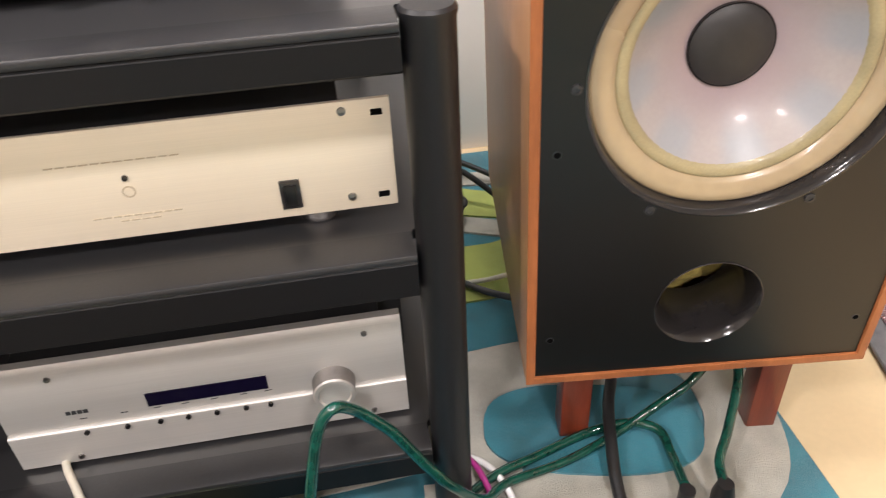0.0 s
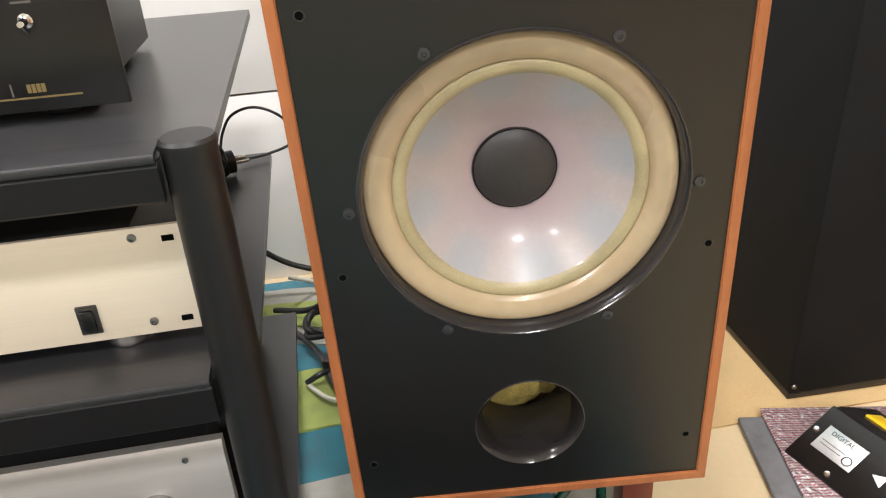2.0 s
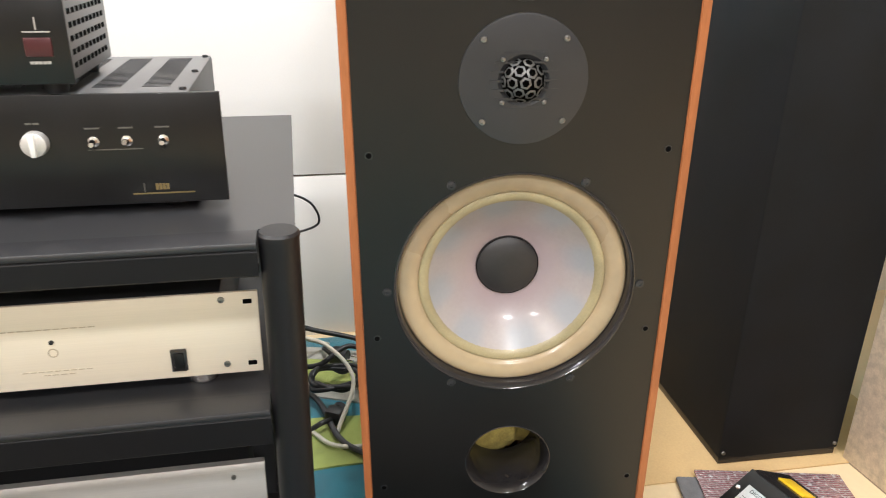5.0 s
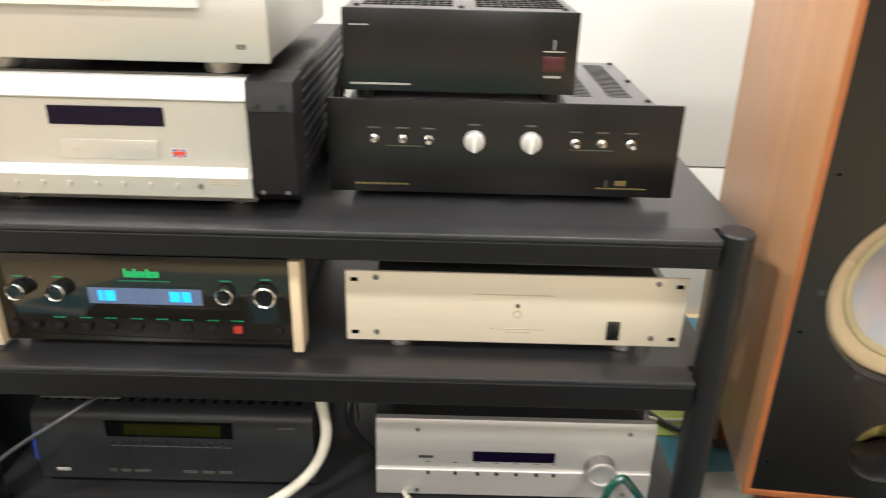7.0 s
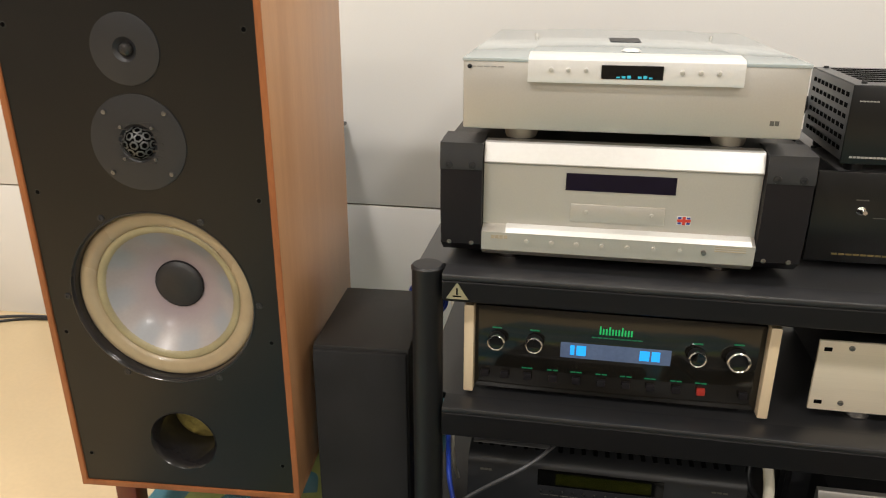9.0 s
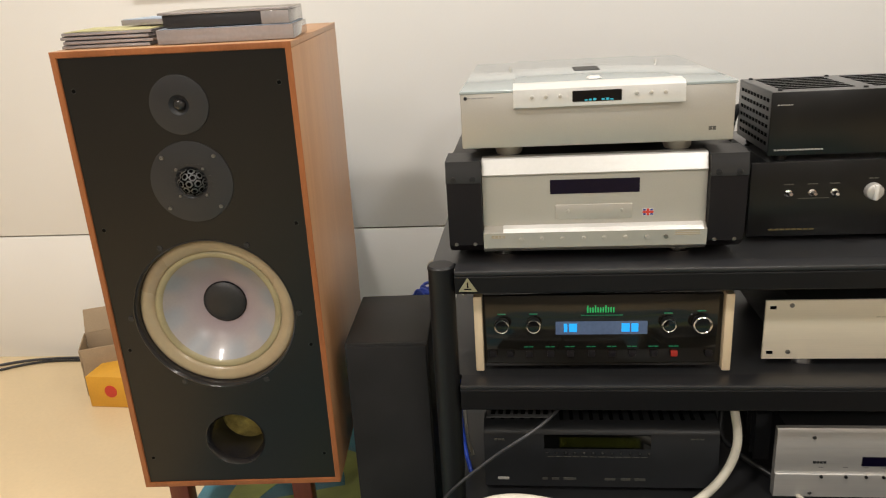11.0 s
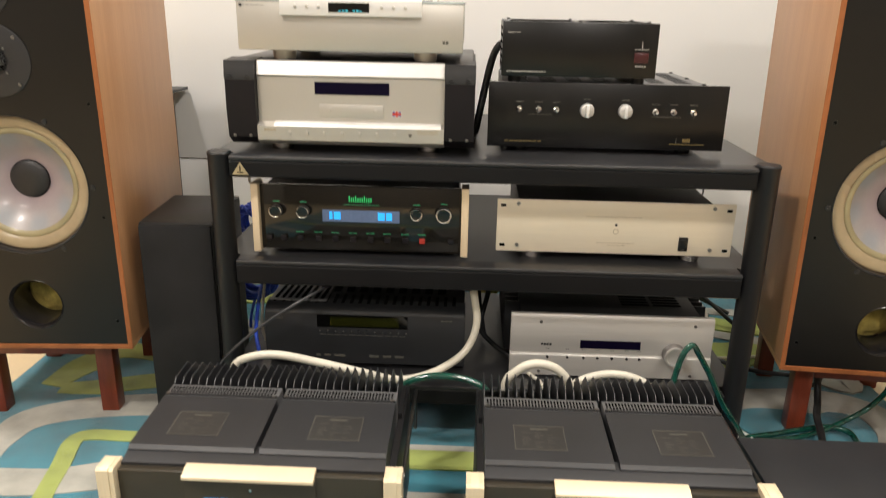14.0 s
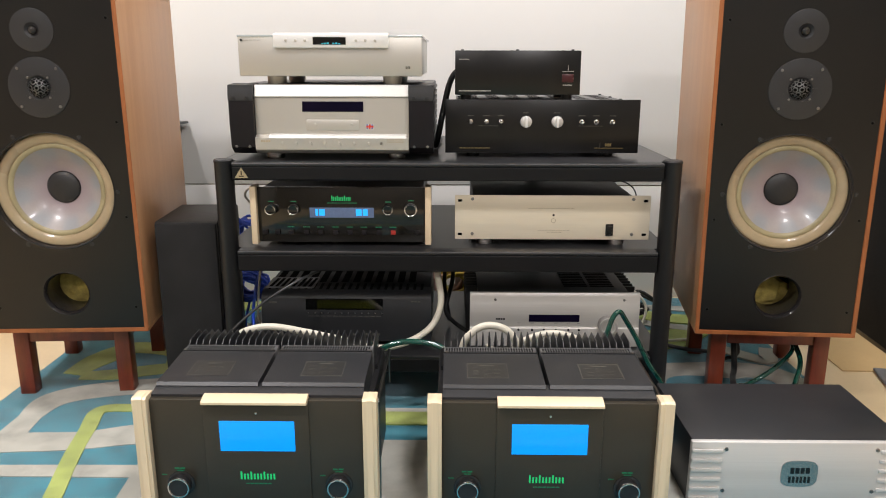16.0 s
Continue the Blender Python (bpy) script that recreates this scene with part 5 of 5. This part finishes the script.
def digital_box():
    t = thing("black_adapter_box", "black metal box with steel label on a foil pad", "electronics box", pose(0.849, 0.727, 0.0218, 0, 0, 14))

    def ridge(bm, outline, y0, y1):
        p = [bm.verts.new((x, y0, z)) for x, z in outline]
        q = [bm.verts.new((x, y1, z)) for x, z in outline]
        n = len(outline)
        for k in range(n):
            bm.faces.new((p[k], p[(k + 1) % n], q[(k + 1) % n], q[k]))
        bm.faces.new(p)
        bm.faces.new(q)
        bmesh.ops.recalc_face_normals(bm, faces=bm.faces)
        return bm
    part("case", ridge(B(), [(-0.086, 0.0004), (-0.0865, 0.004), (-0.085, 0.006), (-0.003, 0.0535), (0.0, 0.0525), (0.0, 0.0004)], -0.175, 0.0), BLACK, t)
    slope = math.degrees(math.atan2(0.0475, 0.082))
    face = pose(-0.044, -0.055, 0.0299, 0, -slope, 0)
    lab = part("label_plate", box(B(), -0.020, 0.021, -0.028, 0.036, 0.0002, 0.0010, 0.0002), STEEL, t, "brushed steel label", m=face)
    me = text_mesh("DIGITAL", 0.0098)
    me.materials.append(GREYMETAL)
    w = new("lettering", me)
    w.parent = lab
    w.matrix_basis = pose(0.010, 0.008, 0.0012, 0, 0, -90)
    part("printed_ring", lathe(B(), [(0.0075, 0), (0.0066, 0.0004), (0.0060, 0.0004), (0.0056, 0)], at=(-0.009, -0.016, 0.0011), axis="z", seg=24), GREYMETAL, lab)
    part("lettering", box(B(), -0.003, -0.002, -0.010, 0.030, 0.0010, 0.0013), GREYMETAL, lab)
    part("lettering", box(B(), -0.009, -0.008, -0.004, 0.030, 0.0010, 0.0013), GREYMETAL, lab)
    pin = part("lid_screw", lathe(B(), [(0, 0.003), (0.004, 0.0025), (0.005, 0)], axis="z", seg=14), CHROME, t, m=face @ pose(0.004, 0.046, 0))
    again(pin, face @ pose(-0.040, -0.010, 0))
    again(pin, face @ pose(0.042, -0.060, 0))
    bm = B()
    vs = [bm.verts.new(q) for q in ((-0.012, -0.068, 0.0006), (0.008, -0.068, 0.0006), (-0.002, -0.050, 0.0006))]
    bm.faces.new(vs)
    part("warning_sticker", bm, FLAGWHITE, t, m=face)
    part("side_cover", ridge(B(), [(0.0005, 0.0004), (0.0005, 0.0515), (0.012, 0.049), (0.096, 0.010), (0.096, 0.0004)], -0.172, -0.003), GLOSSBLACK, t, "sloping glossy side cover")
    tilt = pose(0.052, -0.050, 0.0306, 0, 24.9, 0)
    part("yellow_tag", box(B(), -0.020, 0.020, -0.030, 0.024, 0.0, 0.004, 0.0015), YELLOWTAG, t, "yellow plastic tag", m=tilt)
    part("red_tag", box(B(), -0.020, 0.020, -0.098, -0.040, 0.0, 0.004, 0.0015), REDTAG, t, "red plastic tag", m=tilt)


digital_box()

# ---- by the far wall ----
st = thing("metal_speaker_stand", "dark metal stand with a square column and flat top plate", "stand", pose(-1.462, 1.391, 0, 0, 0, -3))
part("top_plate", box(B(), -0.150, 0.050, -0.092, 0.092, 0.646, 0.654, 0.001), GREYMETAL, st)
part("column", box(B(), -0.070, 0.022, -0.070, 0.050, 0.012, 0.6455, 0.003), SLATE, st)
part("base_plate", box(B(), -0.11, 0.07, -0.088, 0.066, 0.0005, 0.0115, 0.001), SLATE, st)

ob = thing("orange_box", "small orange cardboard box with a red round mark", "box", pose(-2.062, 1.165, 0, 0, 0, -3))
part("box_body", box(B(), -0.070, 0.070, 0.0, 0.15, 0.0004, 0.098, 0.002), ORANGE, ob)
part("round_mark", cyl(B(), (0.002, -0.0006, 0.052), 0.019, 0.0012, "y", 28), REDMARK, ob, "red round mark")
carton = thing("brown_carton", "open brown carton standing by the wall", "carton", pose(-2.10, 1.36, 0, 0, 0, 24))
part("carton_wall", box(B(), -0.12, 0.12, -0.090, -0.086, 0.0005, 0.150, 0.001), BROWN, carton)
part("carton_wall", box(B(), -0.12, 0.12, 0.040, 0.044, 0.0005, 0.150, 0.001), BROWN, carton)
part("carton_wall", box(B(), -0.124, -0.1205, -0.090, 0.044, 0.0005, 0.150, 0.001), BROWN, carton)
part("carton_wall", box(B(), 0.1205, 0.124, -0.090, 0.044, 0.0005, 0.150, 0.001), BROWN, carton)
part("carton_flap", box(B(), -0.12, 0.12, 0.0, 0.004, 0.0, 0.075, 0.001), BROWN, carton, m=pose(0, 0.042, 0.151, -35, 0, 0))
solid("wall_plug_hole", cyl(B(), (0.228, Y1 + 0.004, 0.323), 0.007, 0.010, "y", 16), HOLE, "small dark plug hole in the wall", "hole", kind="structure")
# Added grey sheet: its colour stands in for a soft shadow high on the wall.
screen = solid("wall_shadow_sheet", box(B(), -1.95, 0.42, Y1 - 0.022, Y1 - 0.004, 1.128, 2.35, 0.002), SHADOWSHEET, "large grey-white sheet standing in for a soft shadow on the wall", "screen")
tv = thing("lit_screen", "wall screen glowing cyan with a pale surround", "screen", pose(1.17, Y1, 0))
part("surround", box(B(), -0.66, 0.62, -0.03, -0.003, 0.97, 1.75, 0.004), WHITEMETAL, tv)
part("picture", box(B(), -0.60, 0.60, -0.033, -0.0305, 1.02, 1.70), CYANGLOW, tv, "glowing cyan picture")


def disc_case(x, y, z, turn, h, inlay, name="disc_case", label="clear plastic disc case lying flat"):
    t = thing(name, label, "disc case", CARRIED @ pose(x, y, z, 0, 0, turn), "disc cases on the loudspeaker")
    part("shell", box(B(), -0.071, 0.071, -0.0625, 0.0625, 0.0004, h, 0.001), CLEARBOX, t)
    part("inlay", box(B(), -0.0685, 0.0685, -0.0600, 0.0600, h + 0.0003, h + 0.0011), inlay, t)
    part("spine", box(B(), -0.0715, -0.0712, -0.060, 0.060, 0.001, h - 0.001), SLEEVE, t)


TOP = 1.0199
CARRIED = LEFT @ pose(-1.409, 0.536, 0, 0, 0, 3.5).inverted()
for i in range(4):
    disc_case(-1.528 + 0.002 * (i % 2), 0.628, TOP + 0.0065 * i, 4 + 2 * (i % 2), 0.005, SLEEVE if i < 3 else PAPERYELLOW, label="card disc sleeve with yellow print" if i == 3 else "dark card disc sleeve lying flat")
wide = thing("wide_disc_case", "wide clear plastic case for a disc set", "disc case", CARRIED @ pose(-1.337, 0.640, TOP, 0, 0, 6), "disc cases on the loudspeaker")
part("shell", box(B(), -0.108, 0.106, -0.066, 0.074, 0.0004, 0.0225, 0.0015), CLEARBOX, wide)
part("inlay", box(B(), -0.104, 0.102, -0.063, 0.070, 0.0228, 0.0236), PAPERBLUE, wide)
dark = thing("dark_disc_box", "dark boxed disc set in a clear case", "disc case", CARRIED @ pose(-1.340, 0.640, TOP + 0.0238, 0, 0, 6), "disc cases on the loudspeaker")
part("sleeve", box(B(), -0.094, 0.060, -0.060, 0.066, 0.001, 0.020, 0.001), SLEEVE, dark)
part("case", box(B(), -0.100, 0.104, -0.064, 0.072, 0.0203, 0.0240, 0.0012), CLEARBOX, dark)
part("case_end", box(B(), 0.0605, 0.104, -0.064, 0.072, 0.0004, 0.0200, 0.001), CLEARBOX, dark)
disc_case(-1.455, 0.700, TOP + 0.0275, -8, 0.009, PAPERBLUE, label="pale blue disc case lying flat")

# ---- cables ----


def cable(points, r, material, label, name="cable", group=""):
    return solid(name, tube(B(), points, r), material, label, "cable", group=group, sharp=80)


cable([(-0.505, 0.80, 0.392), (-0.503, 0.66, 0.388), (-0.500, 0.605, 0.344), (-0.4915, 0.595, 0.270), (-0.516, 0.580, 0.211), (-0.575, 0.535, 0.186), (-0.645, 0.485, 0.190), (-0.72, 0.445, 0.226), (-0.80, 0.44, 0.246), (-0.883, 0.44, 0.260),
       (-0.939, 0.44, 0.252), (-0.969, 0.44, 0.230), (-0.980, 0.435, 0.17), (-0.98, 0.44, 0.02)], 0.0082, WHITECABLE, "thick white cable looping in front of the receiver")
cable([(-0.442, 0.400, 0.02), (-0.440, 0.400, 0.215), (-0.414, 0.396, 0.267), (-0.375, 0.394, 0.283), (-0.330, 0.396, 0.262), (-0.300, 0.400, 0.19), (-0.295, 0.41, 0.03)], 0.0085, WHITECABLE, "thick white cable arching over the amplifier fins")
cable([(-0.335, 0.415, 0.02), (-0.330, 0.415, 0.18), (-0.303, 0.412, 0.235), (-0.236, 0.408, 0.260), (-0.168, 0.408, 0.240), (-0.135, 0.410, 0.18), (-0.125, 0.41, 0.03)], 0.0075, WHITECABLE, "white cable arching over the amplifier fins")
cable([(-0.125, 0.455, 0.02), (-0.108, 0.480, 0.13), (-0.091, 0.494, 0.215), (-0.077, 0.502, 0.262), (-0.060, 0.505, 0.279), (-0.040, 0.520, 0.252), (-0.0105, 0.530, 0.205), (0.010, 0.531, 0.165), (0.028, 0.530, 0.132), (0.053, 0.526, 0.097), (0.090, 0.540, 0.045), (0.130, 0.573, 0.024), (0.208, 0.590, 0.023), (0.278, 0.613, 0.028),
       (0.345, 0.632, 0.050), (0.400, 0.640, 0.088), (0.455, 0.690, 0.120), (0.45, 0.79, 0.145)], 0.0062, GREENCABLE, "green clear-jacketed cable arching past the volume knob")
cable([(0.02, 0.530, 0.020), (0.109, 0.585, 0.022), (0.174, 0.606, 0.022), (0.250, 0.628, 0.024), (0.305, 0.626, 0.034), (0.340, 0.607, 0.034), (0.343, 0.571, 0.030), (0.333, 0.512, 0.044)], 0.0065, GREENCABLE, "green clear-jacketed cable lying under the loudspeaker")
cable([(0.458, 0.70, 0.135), (0.448, 0.625, 0.105), (0.412, 0.566, 0.066), (0.388, 0.535, 0.050), (0.379, 0.505, 0.046)], 0.0065, GREENCABLE, "green clear-jacketed cable rising to the loudspeaker")
cable([(0.318, 0.76, 0.140), (0.308, 0.701, 0.060), (0.287, 0.652, 0.048), (0.270, 0.597, 0.048), (0.257, 0.529, 0.030), (0.255, 0.45, 0.019)], 0.0080, BLACKCABLE, "black cable hanging below the loudspeaker")
cable([(-0.392, 0.67, 0.1515), (-0.372, 0.605, 0.1515), (-0.352, 0.565, 0.153), (-0.338, 0.538, 0.130), (-0.330, 0.515, 0.06), (-0.33, 0.50, 0.018)], 0.0045, WHITECABLE, "white lead running out from under the silver preamplifier")
cable([(-0.800, 0.60, 0.350), (-0.850, 0.535, 0.338), (-0.932, 0.52, 0.285), (-1.010, 0.52, 0.213), (-1.032, 0.515, 0.170), (-1.035, 0.50, 0.08), (-1.02, 0.48, 0.018)], 0.0030, GREYCABLE, "grey cable slanting in front of the receiver")
cable([(-0.460, 0.86, 0.340), (-0.462, 0.80, 0.270), (-0.480, 0.75, 0.200), (-0.455, 0.71, 0.175), (-0.40, 0.66, 0.155)], 0.0060, BLACKCABLE, "black cable between receiver and preamplifier")
cable([(-0.475, 0.90, 0.340), (-0.485, 0.85, 0.250), (-0.470, 0.78, 0.158)], 0.0060, BLACKCABLE, "black cable between receiver and preamplifier")
cable([(-0.66, 0.455, 0.150), (-0.639, 0.45, 0.196), (-0.575, 0.45, 0.220), (-0.499, 0.45, 0.211), (-0.46, 0.44, 0.180), (-0.445, 0.43, 0.10)], 0.0070, GREENCABLE, "green clear-jacketed cable between the amplifiers")
cable([(-0.44, 0.878, 0.835), (-0.458, 0.872, 0.832), (-0.474, 0.850, 0.800), (-0.490, 0.820, 0.730), (-0.505, 0.800, 0.655), (-0.51, 0.86, 0.641), (-0.50, 1.0, 0.641)], 0.0080, BLACKCABLE, "thick black power cord behind the stacked supply")
cable([(0.13, 1.40, 0.02), (0.06, 1.30, 0.10), (0.12, 1.20, 0.13), (0.17, 1.12, 0.09), (0.13, 1.04, 0.02)], 0.0045, WHITECABLE, "thin white cable looped on the rug")
cable([(-0.05, 1.35, 0.20), (0.06, 1.36, 0.10), (0.20, 1.34, 0.06), (0.30, 1.30, 0.02)], 0.0060, BLACKCABLE, "black cable on the rug behind the rack")
cable([(0.02, 1.30, 0.03), (0.10, 1.22, 0.07), (0.18, 1.24, 0.10), (0.28, 1.20, 0.03)], 0.0060, BLACKCABLE, "black cable on the rug behind the rack")
cable([(0.05, 1.24, 0.02), (0.10, 1.13, 0.03), (0.14, 1.00, 0.022), (0.24, 0.92, 0.02), (0.34, 0.90, 0.018)], 0.0060, GREYCABLE, "grey cable running over the rug")
cable([(0.08, 1.05, 0.018), (0.12, 0.995, 0.022), (0.19, 0.985, 0.020), (0.30, 1.01, 0.018)], 0.0045, WHITECABLE, "thin white cable looped on the rug")
cable([(0.30, 0.83, 0.02), (0.35, 0.80, 0.05), (0.335, 0.77, 0.11), (0.33, 0.80, 0.16)], 0.0055, BLACKCABLE, "black cable rising under the loudspeaker")
cable([(-2.75, 1.30, 0.006), (-2.60, 1.415, 0.006), (-2.45, 1.462, 0.006), (-2.20, 1.470, 0.006)], 0.0045, GREYCABLE, "grey cable along the foot of the wall")
cable([(-2.78, 1.24, 0.005), (-2.60, 1.37, 0.005), (-2.45, 1.445, 0.005), (-2.25, 1.452, 0.005)], 0.0040, BLACKCABLE, "dark cable along the foot of the wall")
cable([(0.005, 1.095, 0.440), (0.011, 1.12, 0.464), (0.030, 1.12, 0.491), (0.066, 1.12, 0.499), (0.104, 1.12, 0.478), (0.115, 1.12, 0.440), (0.075, 1.115, 0.425), (0.02, 1.10, 0.423)], 0.0022, BLACKCABLE, "thin black wire loop behind the rack")


def coil(x, y, z, r, n, wire, material, label, name, upright=True):
    """A loose bundle of wound cable."""
    rnd = random.Random(n + int(100 * r))
    pts = []
    for i in range(n * 10):
        a = 2 * math.pi * i / 10
        k = r * (0.80 + 0.30 * rnd.random())
        dx, dz = k * math.cos(a), k * math.sin(a)
        dy = (rnd.random() - 0.5) * r * 0.7
        pts.append((x + dx, y + dy, z + dz) if upright else (x + dx, y + dz * 0.8, z + abs(dy) * 0.8))
    return cable(pts, wire, material, label, name)


def heap(x, y, z, size, n, wire, material, label, rest=0.012):
    """A tight heap of cable that winds to and fro inside a rounded space."""
    rnd = random.Random(n + int(1000 * wire) + len(label))
    pts = [(x + 0.03, y, rest), (x - 0.02, y, rest), (x, y, z - size[2])]
    for i in range(n):
        a = i * 1.15 + rnd.random() * 0.6
        k = 0.45 + 0.55 * rnd.random()
        tip = 1.2 * math.sin(i * 0.37) + rnd.random() - 0.5
        pts.append((x + size[0] * k * math.cos(a), y + size[1] * tip * 0.6, z + size[2] * k * math.sin(a)))
    return cable(pts, wire, material, label, "cable_heap")


heap(-1.118, 1.10, 0.160, (0.064, 0.045, 0.050), 130, 0.0042, BLUECABLE, "dense bundle of blue network cable")
heap(-1.120, 1.12, 0.33, (0.042, 0.04, 0.055), 70, 0.0040, BLUECABLE, "dense bundle of blue network cable", rest=0.20)
cable([(-1.00, 0.86, 0.46), (-1.05, 0.95, 0.50), (-1.10, 1.05, 0.46), (-1.06, 1.05, 0.40), (-1.02, 0.90, 0.33), (-1.00, 0.75, 0.20), (-0.985, 0.72, 0.155)], 0.0035, WHITECABLE, "white lead hanging down beside the receiver")
cable([(-0.99, 0.95, 0.33), (-1.02, 0.85, 0.26), (-1.00, 0.70, 0.20), (-0.985, 0.66, 0.155)], 0.0045, BLUECABLE, "blue network cable beside the receiver")
heap(-0.480, 1.42, 0.078, (0.075, 0.03, 0.060), 80, 0.0060, PINKCABLE, "heap of pink cable behind the rack")
heap(-0.450, 1.39, 0.085, (0.070, 0.03, 0.062), 50, 0.0050, YELLOWCABLE, "heap of yellow cable behind the rack")
heap(-0.480, 1.44, 0.075, (0.100, 0.02, 0.055), 60, 0.0060, WHITECABLE, "heap of white cable behind the rack")
coil(0.135, 1.18, 0.05, 0.060, 3, 0.0055, BLACKCABLE, "tangle of black cable on the rug", "cable_coil", upright=False)


def plug_adapter(x, y, z, turn):
    t = thing("power_plug", "black moulded mains plug lying with its pins showing", "plug", pose(x, y, z, 0, 0, turn))
    part("plug_body", cyl(box(B(), -0.02, 0.012, -0.019, 0.019, 0.0005, 0.036, 0.008), (0.016, 0, 0.018), 0.017, 0.012, "x", 20), BLACKCABLE, t)
    pin = part("pin", cyl(B(), (0.032, 0, 0), 0.0024, 0.022, "x", 10), CHROME, t, "steel pin", m=pose(0, -0.0095, 0.018))
    again(pin, pose(0, 0.0095, 0.018))
    part("cord_sleeve", tube(B(), [(-0.018, 0, 0.018), (-0.04, 0.01, 0.022), (-0.055, 0.03, 0.010)], 0.0055), BLACKCABLE, t)


plug_adapter(0.005, 1.060, 0.4172, 20)
plug_adapter(0.150, 1.310, 0.020, -30)
plug_adapter(0.130, 1.085, 0.012, 60)
coil(-0.012, 1.035, 0.452, 0.030, 5, 0.0030, BLACKCABLE, "small tangle of thin black wire", "cable_coil")
cyl_bm = lathe(B(), [(0, 0), (0.010, 0), (0.010, 0.035), (0, 0.035)], axis="z", seg=14)
solid("plug_end", cyl_bm, BLACKCABLE, "black plug at the end of a green cable", "plug", pose(0.332, 0.503, 0.012))
solid("plug_end", lathe(B(), [(0, 0), (0.014, 0), (0.014, 0.02), (0.010, 0.04), (0, 0.04)], axis="z", seg=16), BLACKCABLE, "black plug at the end of a green cable", "plug", pose(0.378, 0.499, 0.012))
cable([(-0.01, 0.640, 0.014), (0.050, 0.632, 0.016), (0.092, 0.622, 0.020), (0.118, 0.590, 0.022), (0.130, 0.545, 0.018), (0.120, 0.50, 0.016)], 0.0045, FLAGWHITE, "thin white lead lying by the rack post")
cable([(0.086, 0.616, 0.030), (0.095, 0.594, 0.032), (0.103, 0.562, 0.026), (0.105, 0.535, 0.016)], 0.0042, mat("magenta_sleeve", (0.40, 0.03, 0.22), 0.4, var=0.1), "short magenta lead by the rack post")
